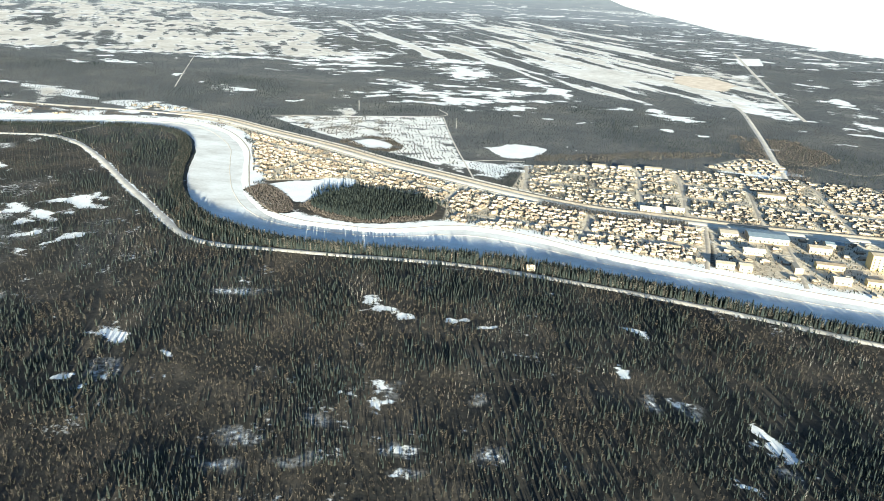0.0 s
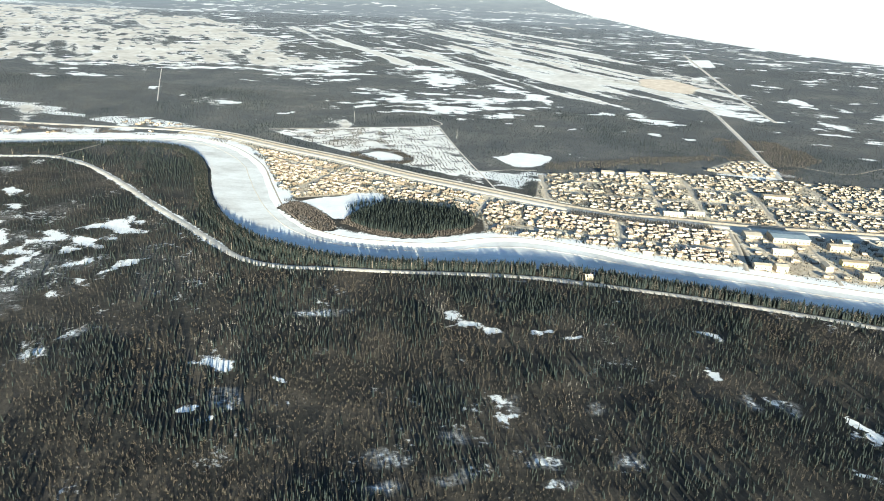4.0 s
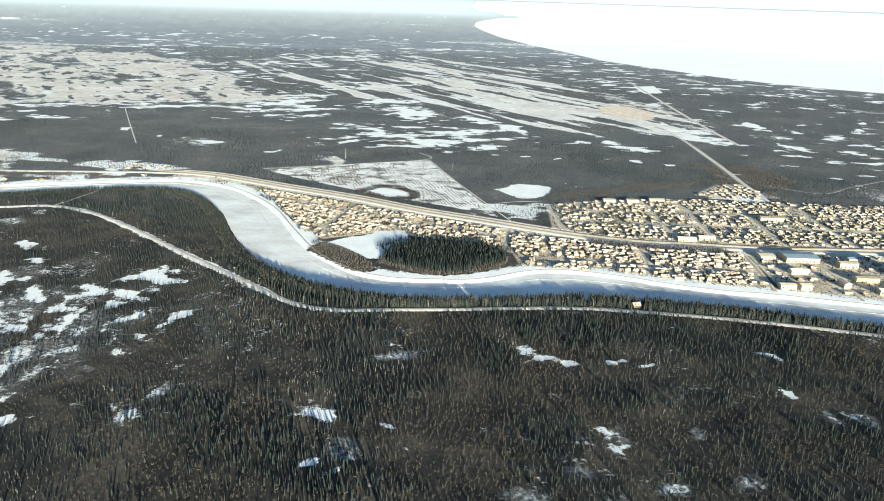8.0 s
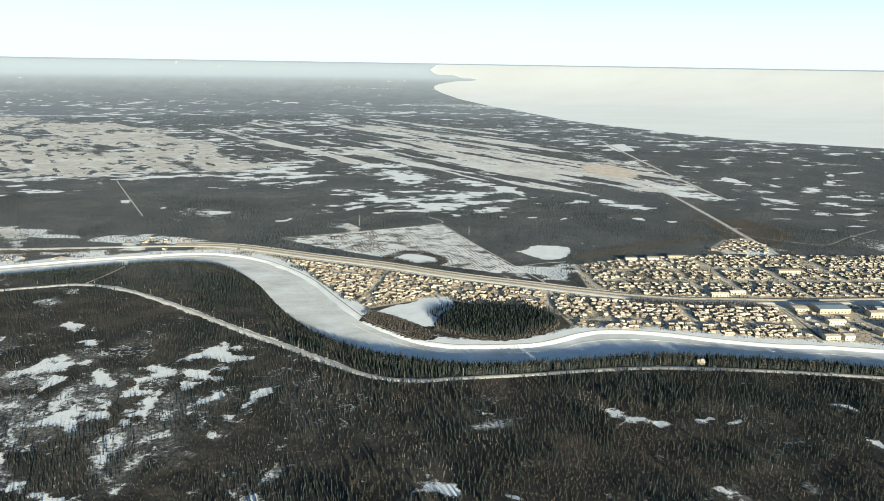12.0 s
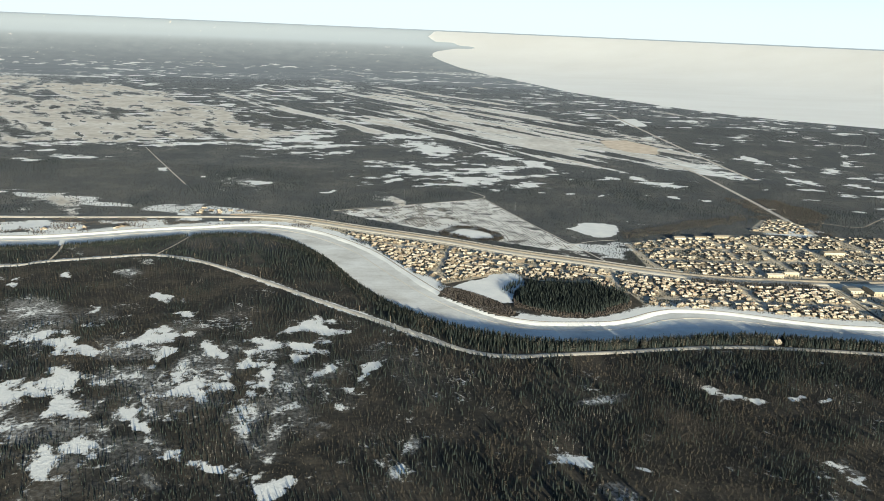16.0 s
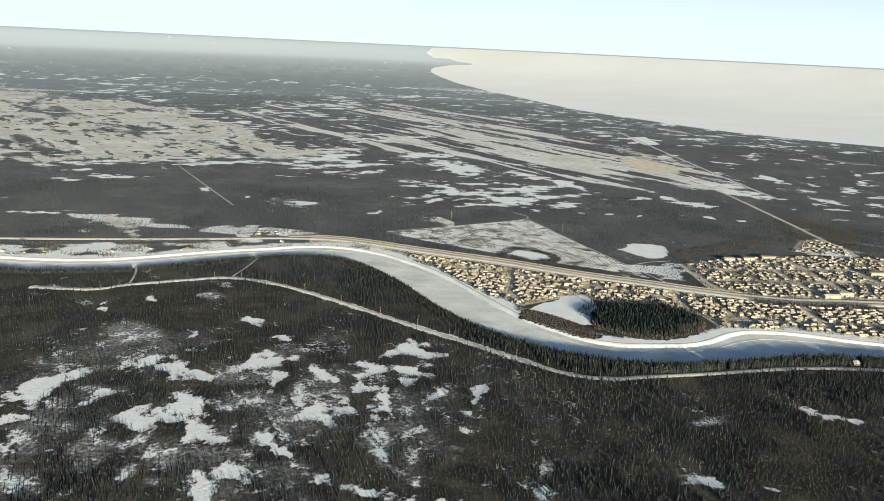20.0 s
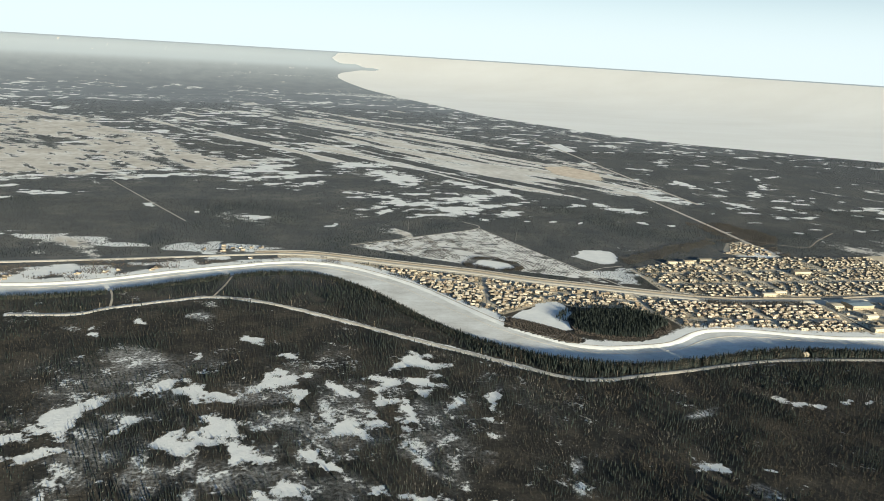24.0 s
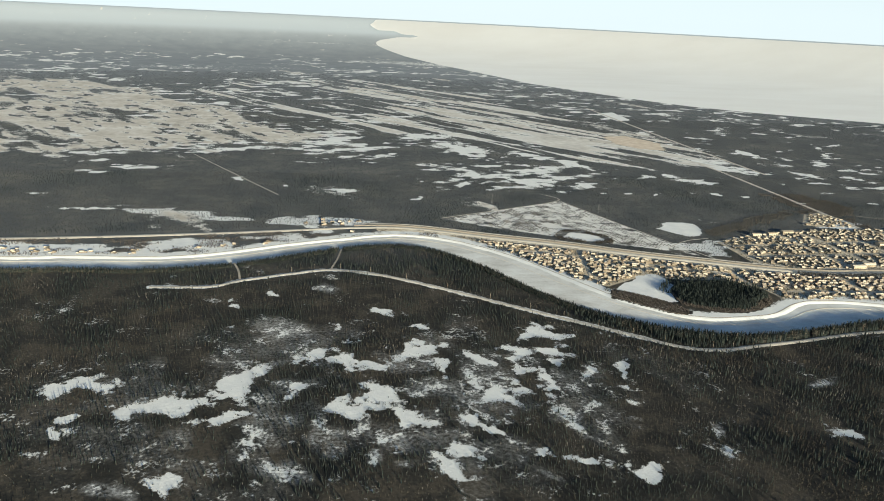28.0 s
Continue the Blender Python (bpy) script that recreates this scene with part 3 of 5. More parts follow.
    quads = np.stack([i + j, i + k, i + k + cols, i + j + cols], -1).reshape(-1, 4)
    # a cap under the flight line
    verts = np.column_stack([x, y, zz])
    mesh = mesh_np("ground", verts, quads, M_GROUND, cap=np.arange(cols)[::-1])
    for name, values in (("snow", snow), ("bog", bog), ("earth", earth), ("sea", sea), ("far", far), ("far_haze", far_haze), ("deep_haze", deep_haze), ("thin", thin), ("peat", np.clip(peat / 12 + 0.3, 0, 1))):
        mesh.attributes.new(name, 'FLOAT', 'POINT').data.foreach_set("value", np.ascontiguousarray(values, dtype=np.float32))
    # the gathered distance slopes up; normals turned near upright shade it nearly as level
    mesh.shade_smooth()
    normals = np.empty(len(verts) * 3, np.float32)
    mesh.vertex_normals.foreach_get("vector", normals)
    normals = normals.reshape(-1, 3)
    gathered = np.repeat(over, cols)
    lean = np.where(sea[gathered] > 0, 0.10, 0.25)[:, None]
    normals[gathered] = normals[gathered] * lean + np.array([0, 0, 1], np.float32) * (1 - lean)
    normals /= np.linalg.norm(normals, axis=1)[:, None]
    mesh.normals_split_custom_set_from_vertices(normals)
    return tagged(new("ground", mesh), "snowy taiga plain with bogs, glades and a frozen sea shore", "ground", kind="structure")


def line_shelf(x, y, line):
    return -line_distance(x, y, line)


def mesh_np(name, verts, faces, mat, cap=None):
    """A mesh from arrays of corners and of faces with equal corner counts."""
    mesh = bpy.data.meshes.new(name)
    n, per = faces.shape
    loops = faces.ravel()
    starts, totals = np.arange(n) * per, np.full(n, per)
    if cap is not None:
        loops = np.concatenate([loops, cap])
        starts, totals = np.append(starts, n * per), np.append(totals, len(cap))
    mesh.vertices.add(len(verts))
    mesh.vertices.foreach_set("co", np.ascontiguousarray(verts, dtype=np.float32).ravel())
    mesh.loops.add(len(loops))
    mesh.loops.foreach_set("vertex_index", loops.astype(np.int32))
    mesh.polygons.add(len(starts))
    mesh.polygons.foreach_set("loop_start", starts.astype(np.int32))
    mesh.polygons.foreach_set("loop_total", totals.astype(np.int32))
    mesh.materials.append(mat)
    mesh.update(calc_edges=True)
    mesh.validate()
    return mesh


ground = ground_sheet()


def ribbon(name, line, width, z, mat, label, category, rise=0.0, shoulder=0.8, offset=0.0):
    """A band along a line: two edges, or a low embankment with shoulders."""
    p = np.asarray(line, float)
    d = np.gradient(p, axis=0)
    d /= np.linalg.norm(d, axis=1)[:, None]
    side = np.column_stack([-d[:, 1], d[:, 0]])
    wob = 1 + 0.12 * (fbm(p[:, 0], p[:, 1], 30, 91) - 0.5)
    cuts = [(-width / 2 - shoulder, -0.15), (-width / 2, rise), (0, rise + 0.06), (width / 2, rise), (width / 2 + shoulder, -0.15)]
    verts = np.vstack([np.column_stack([p + side * (off * wob[:, None] + offset), np.full(len(p), z + up)]) for off, up in cuts])
    n = len(p)
    faces = np.array([(c * n + i, c * n + i + 1, (c + 1) * n + i + 1, (c + 1) * n + i) for c in range(4) for i in range(n - 1)])[:, ::-1]
    return tagged(new(name, mesh_np(name, verts, faces, mat)), label, category, kind="structure")


def river_sheet():
    n = len(NEAR_BANK)
    rows = []
    far = FAR_BANK[np.linspace(0, len(FAR_BANK) - 1, n).round().astype(int)]
    for f in np.linspace(-0.12, 1.12, 9):
        p = NEAR_BANK + (far - NEAR_BANK) * f
        rows.append(np.column_stack([p, np.full(n, -1.25) + 0.25 * (fbm(p[:, 0], p[:, 1], 15, 95) - 0.5)]))
    verts = np.vstack(rows)
    faces = np.array([(c * n + i, c * n + i + 1, (c + 1) * n + i + 1, (c + 1) * n + i) for c in range(8) for i in range(n - 1)])
    return tagged(new("water", mesh_np("water", verts, faces, M_ICE)), "frozen river under smooth wind-packed snow", "river", kind="structure")


river_sheet()
ribbon("road_1", NEAR_ROAD, 3.5, 0.1, M_TRACK, "packed snow road along the wooded river bank", "road", 0.35, 1.6)
ribbon("road_2", HIGHWAY, 6.0, 0.1, M_HIGHWAY, "frosted main road on a low embankment past the village", "road", 0.4, 2.0)
ribbon("railway_1", HIGHWAY[HIGHWAY[:, 0] > -600], 3.4, 0.1, M_BALLAST, "single railway track bed of brown ballast", "railway", 0.6, 1.6, 11.0)
ribbon("road_5", HIGHWAY[(HIGHWAY[:, 0] > -600) & (HIGHWAY[:, 0] < 60)], 2.4, 0.08, M_TRACK, "sandy service track beside the railway", "road", 0.1, 0.8, 18.5)
ribbon("road_6", HIGHWAY[HIGHWAY[:, 0] > -520], 1.8, 0.08, M_TRACK, "snowy footway along the main road", "road", 0.08, 0.6, -8.0)
for k, (f, w) in enumerate(((0.74, 0.35),)):
    far = FAR_BANK[np.linspace(0, len(FAR_BANK) - 1, len(NEAR_BANK)).round().astype(int)]
    track = NEAR_BANK + (far - NEAR_BANK) * (f + 0.12 * (fbm(NEAR_BANK[:, 0], NEAR_BANK[:, 1], 90, 97 + k) - 0.5))[:, None]
    ribbon(f"trail_{k + 1}", track[4:-4], w, -1.06, M_HIGHWAY, "thin snowmobile trail on the river ice", "trail", 0.02, 0.3)
ribbon("trail_2", FAR_BANK, 0.7, 0.06, M_BALLAST, "worn earthen path along the village bank", "trail", 0.04, 0.5, 4.0)
ribbon("road_3", spline(FAR_ROAD, 5), 4.0, 0.1, M_TRACK, "straight snowy forest road towards the sea", "road", 0.3, 2)
CUTLINES = [[(-884, 1370), (-784, 1181), (-698, 1020)], [(-462, 886), (-350, 938), (-249, 991), (-266, 1035)],
            [(-247, 985), (-200, 850), (-138, 690)], [(-180, 742), (-140, 770), (-100, 782)], [(157, 962), (200, 915), (237, 892), (271, 881), (323, 924), (396, 977)]]
for k, line in enumerate(CUTLINES):
    ribbon(f"cutline_{k + 1}", spline(line, 6), 0.9, 0.06, M_TRACK if k < 4 else M_BALLAST, "narrow snowy cut line through the woods", "track", 0.05, 0.8)
ribbon("road_4", spline(PEAT_ROAD, 5), 3.6, 0.1, M_TRACK, "snowy track to the peat cuttings", "road", 0.3, 2)
STREETS = [((21, 790), (27, 648)), ((64, 790), (66, 648)), ((80, 624), (74, 524)), ((-96, 764), (-84, 668)), ((130, 800), (130, 648)), ((200, 805), (205, 652)),
           ((-90, 700), (270, 712)), ((-90, 745), (270, 765)), ((-400, 745), (-150, 636)), ((-310, 736), (-330, 640)), ((-150, 600), (-140, 670)),
           ((-130, 580), (75, 566)), ((84, 574), (260, 575)), ((140, 512), (142, 624)), ((-20, 560), (-18, 628)), ((-45, 482), (-40, 466)), ((-735, 700), (-724, 645)), ((-612, 746), (-627, 674))]
for n, (a, b) in enumerate(STREETS):
    ribbon(f"street_{n + 1}", spline([a, ((a[0] + b[0]) / 2 + 1.5, (a[1] + b[1]) / 2 + 1), b], 6), 2.8 if n < 15 else 1.5, 0.08, M_STREET, "narrow village street of packed snow", "street", 0.06, 0.6)


# ---- woods ----
M_BANKLARCH = island_material("grey_bare_larch", (0.036, 0.033, 0.029), (0.10, 0.089, 0.073))
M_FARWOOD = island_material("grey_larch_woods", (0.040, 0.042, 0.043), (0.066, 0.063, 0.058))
rng = np.random.default_rng(7)


def spruce_template(tiers=3, sides=5):
    verts, faces = [], []
    for k in range(tiers):
        low, high, wide = 0.08 + 0.26 * k, 0.50 + 0.5 * (k + 1) / tiers, 0.17 * (1 - 0.26 * k)
        start = len(verts)
        for s in range(sides):
            a = 2 * math.pi * (s + 0.35 * k) / sides
            droop = 0.03 * (s % 2)
            verts.append((wide * (1 + 0.25 * (s % 2)) * math.cos(a), wide * (1 + 0.25 * (s % 2)) * math.sin(a), low - droop))
        verts.append((0, 0, min(high, 1.0)))
        faces += [(start + s, start + (s + 1) % sides, start + sides) for s in range(sides)]
    return np.array(verts), np.array(faces)


def larch_template(boughs=9):
    """A thin stem with bare boughs as narrow blades."""
    verts = [(0.018 * math.cos(a), 0.018 * math.sin(a), 0) for a in (0, 2.1, 4.2)] + [(0, 0, 1)]
    faces = [(0, 1, 3), (1, 2, 3), (2, 0, 3)]
    for k in range(boughs):
        a, z = 2.4 * k, 0.26 + 0.62 * k / boughs
        r = 0.17 * (1.05 - 0.75 * k / boughs)
        start = len(verts)
        verts += [(0, 0, z - 0.03), (0, 0, z + 0.09), (r * math.cos(a), r * math.sin(a), z + 0.12)]
        faces.append((start, start + 1, start + 2))
    return np.array(verts), np.array(faces)


def shrub_template():
    verts, faces = [], []
    for k in range(5):
        a = 1.257 * k
        start = len(verts)
        verts += [(0.1 * math.cos(a + 1.2), 0.1 * math.sin(a + 1.2), 0), (0.1 * math.cos(a - 1.2), 0.1 * math.sin(a - 1.2), 0),
                  (0.45 * math.cos(a), 0.45 * math.sin(a), 0.75 + 0.25 * (k % 2))]
        faces.append((start, start + 1, start + 2))
    return np.array(verts), np.array(faces)


def clump_template():
    ring = [(0.5 * math.cos(a), 0.5 * math.sin(a), 0) for a in (0.2, 1.5, 2.8, 4.0, 5.2)]
    return np.array(ring + [(0.06, 0.03, 1)]), np.array([(k, (k + 1) % 5, 5) for k in range(5)])


def scatter(name, template, places, heights, widths, mat, label, z=0.0):
    """Many plants as one mesh."""
    tv, tf = template
    n = len(places)
    a = rng.uniform(0, 2 * math.pi, n)
    lean = rng.normal(0, 0.04, (n, 2))
    c, s = np.cos(a)[:, None], np.sin(a)[:, None]
    w, h = (widths * heights)[:, None], heights[:, None]
    x = (tv[:, 0] * c - tv[:, 1] * s) * w + places[:, :1] + lean[:, :1] * tv[:, 2] * h
    y = (tv[:, 0] * s + tv[:, 1] * c) * w + places[:, 1:2] + lean[:, 1:] * tv[:, 2] * h
    zz = tv[:, 2] * h + z - 0.05
    verts = np.stack([x, y, zz], -1).reshape(-1, 3)
    faces = (np.arange(n)[:, None, None] * len(tv) + tf).reshape(-1, tf.shape[1])
    return tagged(new(name, mesh_np(name, verts, faces, mat)), label, "forest", kind="stuff")


def seeded(x0, x1, y0, y1, spacing):
    gx, gy = np.meshgrid(np.arange(x0, x1, spacing), np.arange(y0, y1, spacing))
    p = np.column_stack([gx.ravel(), gy.ravel()])
    return p + rng.uniform(-0.55, 0.55, p.shape) * spacing


def clear_of(p, line, gap):
    return -near_only(lambda x, y, o: -line_distance(x, y, o), p[:, 0], p[:, 1], line, gap + 5) > gap


def bank_y(x, line):
    order = np.argsort(line[:, 0])
    return np.interp(x, line[order, 0], line[order, 1])


# near woods, from below the flight line to the river
p = seeded(-1060, 330, 150, 770, 2.3)
p = p[(p[:, 1] < bank_y(p[:, 0], NEAR_BANK) + 4)]
depth = river_depth(p[:, 0], p[:, 1])
p = p[(depth < -1.5) & (area_distance(p[:, 0], p[:, 1], np.vstack([NEAR_BANK, [(800, 0), (-1700, 0)]])) > 0)]
p = p[clear_of(p, np.array([(-352, 430), (-313, 361), (-270, 295)], float), 1.6)]
p = p[clear_of(p, NEAR_ROAD, 3.4) & ((p[:, 0] > -330) | clear_of(p, NEAR_ROAD, 5.0))]
for s, e in STREETS[-3:]:
    p = p[clear_of(p, np.array([s, e], float), 3)]
g = glades(p[:, 0], p[:, 1])
thin = fbm(p[:, 0], p[:, 1], 70, 101)
brush = thin_woods(p[:, 0], p[:, 1])
keep = rng.random(len(p)) < np.clip(0.45 - g * 2.0, 0.03, 1) * (1 - 0.35 * brush)
west = np.clip((-480 - p[:, 0]) / 150, 0, 1) * np.clip((470 - p[:, 1]) / 100, 0, 1)
stand = fbm(p[:, 0], p[:, 1], 34, 103)
keep &= rng.random(len(p)) < np.clip(1.75 - 1.1 * thin - 0.9 * stand - 0.25 * west, 0.12, 1)
p, thin, g, brush = p[keep], thin[keep], g[keep], brush[keep]
kind = 0.5 + 1.5 * (fbm(p[:, 0], p[:, 1], 42, 111) - 0.5) + rng.normal(0, 0.13, len(p))
strip = np.clip((p[:, 1] - bank_y(p[:, 0], NEAR_ROAD) + 30) / 60, 0, 1)
kind += 0.13 * np.clip(1.4 - np.hypot((p[:, 0] + 560) / 300, (p[:, 1] - 385) / 140), 0, 1)
kind -= 0.22 * brush
is_spruce = kind > 0.54 - 0.16 * strip
is_shrub = ~is_spruce & (kind < 0.36)
is_larch = ~is_spruce & ~is_shrub
is_birch = is_larch & (fbm(p[:, 0], p[:, 1], 50, 115) + 0.25 * np.clip(1.3 - np.hypot((p[:, 0] + 590) / 150, (p[:, 1] - 300) / 60), 0, 1) + 0.22 * brush > 0.62)
is_larch &= ~is_birch
size = np.clip(rng.normal(3.7, 1.0, len(p)), 1.8, 6.8) * (0.6 + 0.7 * fbm(p[:, 0], p[:, 1], 60, 121)) * (1 - 0.35 * np.clip(1 + g * 3, 0, 1)) * (1 + 0.25 * (strip > 0.5)) * (1 - 0.36 * np.clip((-290 - p[:, 0]) / 120, 0, 1))
scatter("spruce_forest", spruce_template(), p[is_spruce], size[is_spruce] * 1.1, rng.uniform(0.45, 0.8, is_spruce.sum()), M_SPRUCE,
        "dense dark green spruces of uneven height on snowy ground")
scatter("larch_forest", larch_template(), p[is_larch], size[is_larch] * 1.1, rng.uniform(0.75, 1.3, is_larch.sum()), M_LARCH,
        "bare brown larches standing in snow")
scatter("birch_forest", larch_template(), p[is_birch], size[is_birch], rng.uniform(0.5, 0.9, is_birch.sum()), M_PALE, "pale bare birches over snowy ground")
scatter("shrub_thicket", shrub_template(), p[is_shrub], size[is_shrub] * 0.45, rng.uniform(0.9, 1.5, is_shrub.sum()), M_SHRUB,
        "leafless brown shrubs on the forest floor")

# low brush on the fringes of the glades
q = seeded(-900, 130, 215, 625, 2.0)
edge = glades(q[:, 0], q[:, 1])
q = q[(np.abs(edge + 0.05) < 0.34) & (rng.random(len(q)) < 0.55) & (river_depth(q[:, 0], q[:, 1]) < -3) & clear_of(q, NEAR_ROAD, 4)]
scatter("glade_brush", shrub_template(), q, rng.uniform(0.7, 1.5, len(q)), rng.uniform(1.0, 1.7, len(q)), M_SHRUB, "low leafless brush round the snowy glades")

# the close belt along the near bank
p = seeded(-1000, 320, 430, 775, 1.25)
d = area_distance(p[:, 0], p[:, 1], np.vstack([NEAR_BANK, [(800, 0), (-1700, 0)]]))
p = p[(d > 0.6) & (d < 14) & clear_of(p, NEAR_ROAD, 3.6) & clear_of(p, np.array(STREETS[-1], float), 3) & clear_of(p, np.array(STREETS[-2], float), 3) & (np.hypot(p[:, 0] + 50, p[:, 1] - 477) > 6.5) & (np.abs(p[:, 0] + 88) > 1.5)]
gaps = fbm(p[:, 0], p[:, 1], 9, 181)
p = p[gaps > 0.22]
bare = rng.random(len(p)) < 0.35
tall = np.clip(rng.normal(6.0, 1.2, len(p)), 3, 8.5) * (1.08 - 0.5 * np.clip((-290 - p[:, 0]) / 90, 0, 1))
scatter("bank_spruces", spruce_template(), p[~bare], tall[~bare], rng.uniform(0.5, 0.85, (~bare).sum()), M_SPRUCE, "close belt of spruces along the frozen river")
scatter("bank_larches", larch_template(), p[bare], tall[bare], rng.uniform(0.8, 1.3, bare.sum()), M_BANKLARCH, "grey bare larches along the frozen river")

# scrub on the flat between the far bank and the main road
p = seeded(-1080, -480, 735, 850, 2.6)
p = p[(p[:, 1] > bank_y(p[:, 0], FAR_BANK) + 6) & (p[:, 1] < bank_y(p[:, 0], HIGHWAY) - 5)]
p = p[fbm(p[:, 0] * 0.6, p[:, 1], 16, 185) + rng.normal(0, 0.05, len(p)) > 0.565]
scatter("bank_scrub", shrub_template(), p, rng.uniform(1.2, 2.8, len(p)), rng.uniform(0.9, 1.5, len(p)), M_WILLOW, "brown leafless scrub on the snowy far bank")

# the wooded knoll by the village, its thicket
p = seeded(-272, -138, 515, 622, 1.6)
raw = area_distance(p[:, 0], p[:, 1], OVAL)
d = raw + 11 * (fbm(p[:, 0], p[:, 1], 14, 193) - 0.55)
fringe = (raw > -1) & ((d <= 1) | ((d < 8 + 8 * (fbm(p[:, 0], p[:, 1], 12, 191) - 0.5)) & (p[:, 1] < 560)))
scatter("grove_fringe", shrub_template(), p[fringe], rng.uniform(1.2, 2.6, fringe.sum()), rng.uniform(0.9, 1.4, fringe.sum()), M_WILLOW, "brown leafless fringe below the spruce grove")
strays = p[(raw > -13) & (raw < -1) & (p[:, 1] > 580) & (rng.random(len(p)) < 0.16)]
p = np.vstack([p[(d > 1) & ~fringe], strays])
scatter("spruce_grove", spruce_template(), p, np.clip(rng.normal(5.0, 1.2, len(p)), 2.5, 8), rng.uniform(0.5, 0.85, len(p)), M_SPRUCE, "tight grove of tall dark spruces beside the frozen pond")
p = seeded(-335, -255, 520, 600, 1.8)
p = p[area_distance(p[:, 0], p[:, 1], THICKET) > 0]
scatter("willow_thicket", shrub_template(), p, rng.uniform(1.2, 2.4, len(p)), rng.uniform(0.9, 1.5, len(p)), M_WILLOW, "reddish-brown willow thicket on the river bend")

# woods beyond the main road
p = seeded(-1500, 700, 640, 1180, 3.7)
p = p[(p[:, 1] > bank_y(p[:, 0], HIGHWAY) + 18)]
for line in CUTLINES:
    p = p[clear_of(p, spline(line, 4), 3)]
for outline in (VILLAGE_LOW, VILLAGE_HIGH, VILLAGE_EAST, VILLAGE_NORTH, FIELD, LAKE):
    p = p[near_only(area_distance, p[:, 0], p[:, 1], outline, 20) < -3]
p = p[clear_of(p, spline(PEAT_ROAD, 4), 6)]
s, b = open_snow(p[:, 0], p[:, 1])
p = p[(s < 0) & (rng.random(len(p)) < 0.9)]
dark = fbm(p[:, 0], p[:, 1], 80, 131) + rng.normal(0, 0.1, len(p)) > 0.60
scatter("mixed_forest", spruce_template(2, 4), p[dark], rng.uniform(1.8, 3.2, dark.sum()), rng.uniform(0.7, 1.1, dark.sum()), M_SPRUCE, "spruce woods behind the village")
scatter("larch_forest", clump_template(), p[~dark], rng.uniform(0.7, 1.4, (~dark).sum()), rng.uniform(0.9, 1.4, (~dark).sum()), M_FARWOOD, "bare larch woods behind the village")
p = np.vstack([seeded(-2300, 1500, 1180, 2000, 6.8), seeded(-3000, 2300, 2000, 3300, 13)])
s, b = open_snow(p[:, 0], p[:, 1])
p = p[(s < -0.05) & (area_distance(p[:, 0], p[:, 1], SEA) < -20) & clear_of(p, spline(FAR_ROAD, 4), 7) & (near_only(area_distance, p[:, 0], p[:, 1], CUTTING, 20) < 0)]
p = p[near_only(area_distance, p[:, 0], p[:, 1], YARD, 20) < 0]
p = p[near_only(area_distance, p[:, 0], p[:, 1], PEAT, 20) < 0]
far = np.hypot(p[:, 0] + 400, p[:, 1] + 70)
p, far = p[far < 3300], far[far < 3300]
tall = rng.uniform(0.8, 1.5, len(p))
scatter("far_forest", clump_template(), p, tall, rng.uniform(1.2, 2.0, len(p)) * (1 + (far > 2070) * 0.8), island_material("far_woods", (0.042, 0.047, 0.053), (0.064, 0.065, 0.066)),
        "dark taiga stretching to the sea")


# bare brown woods along the village's back and round the track to the peat cuttings
p = seeded(-90, 300, 790, 1080, 2.3)
band = 1 - np.abs(p[:, 1] - np.interp(p[:, 0], [-90, -30, 8, 61, 102, 150], [800, 828, 856, 884, 905, 920])) / 17 - np.clip((p[:, 0] - 105) / 20, 0, 2)
brown = 1 - np.hypot((p[:, 0] - 200) / 62, (p[:, 1] - 955) / 105)
p = p[(np.maximum(band, brown) + 1.6 * (fbm(p[:, 0], p[:, 1], 24, 197) - 0.5) > 0.05) & clear_of(p, spline(PEAT_ROAD, 4), 5)]
for outline in (VILLAGE_HIGH, VILLAGE_NORTH, LAKE):
    p = p[near_only(area_distance, p[:, 0], p[:, 1], outline, 10) < -2]
back = rng.random(len(p)) < np.where(p[:, 0] < 110, 0.7, 0.15)
scatter("larch_belt", larch_template(), p[back], rng.uniform(2.6, 4.2, back.sum()), rng.uniform(0.9, 1.5, back.sum()), M_BANKLARCH, "tall bare larches along the back of the village")
scatter("brown_thicket", shrub_template(), p[~back], rng.uniform(1.2, 2.4, (~back).sum()), rng.uniform(1.0, 1.7, (~back).sum()), M_WILLOW, "brown leafless thicket beside the snowy track")


# ---- building ----
def part(name, bm, mat, parent, label=""):
    mesh = bpy.data.meshes.new(name)
    bm.to_mesh(mesh)
    bm.free()
    mesh.materials.append(mat)
    ob = new(name, mesh)
    ob.parent = parent
    return tagged(ob, label)


def box(bm, x0, x1, y0, y1, z0, z1):
    v = [bm.verts.new(c) for c in ((x0, y0, z0), (x1, y0, z0), (x1, y1, z0), (x0, y1, z0), (x0, y0, z1), (x1, y0, z1), (x1, y1, z1), (x0, y1, z1))]
    for f in ((3, 2, 1, 0), (4, 5, 6, 7), (0, 1, 5, 4), (1, 2, 6, 5), (2, 3, 7, 6), (3, 0, 4, 7)):
        bm.faces.new([v[k] for k in f])
    return bm


def prism(bm, length, depth, z0, eave, ridge):
    """Walls with gable ends, the ridge along x."""
    a, b = length / 2, depth / 2
    v = [bm.verts.new(c) for c in ((-a, -b, z0), (a, -b, z0), (a, b, z0), (-a, b, z0), (-a, -b, eave), (a, -b, eave), (a, b, eave), (-a, b, eave), (-a, 0, ridge), (a, 0, ridge))]
    for f in ((0, 1, 5, 4), (2, 3, 7, 6), (1, 2, 6, 9, 5), (3, 0, 4, 8, 7), (4, 5, 9, 8), (6, 7, 8, 9)):
        bm.faces.new([v[k] for k in f])
    return bm


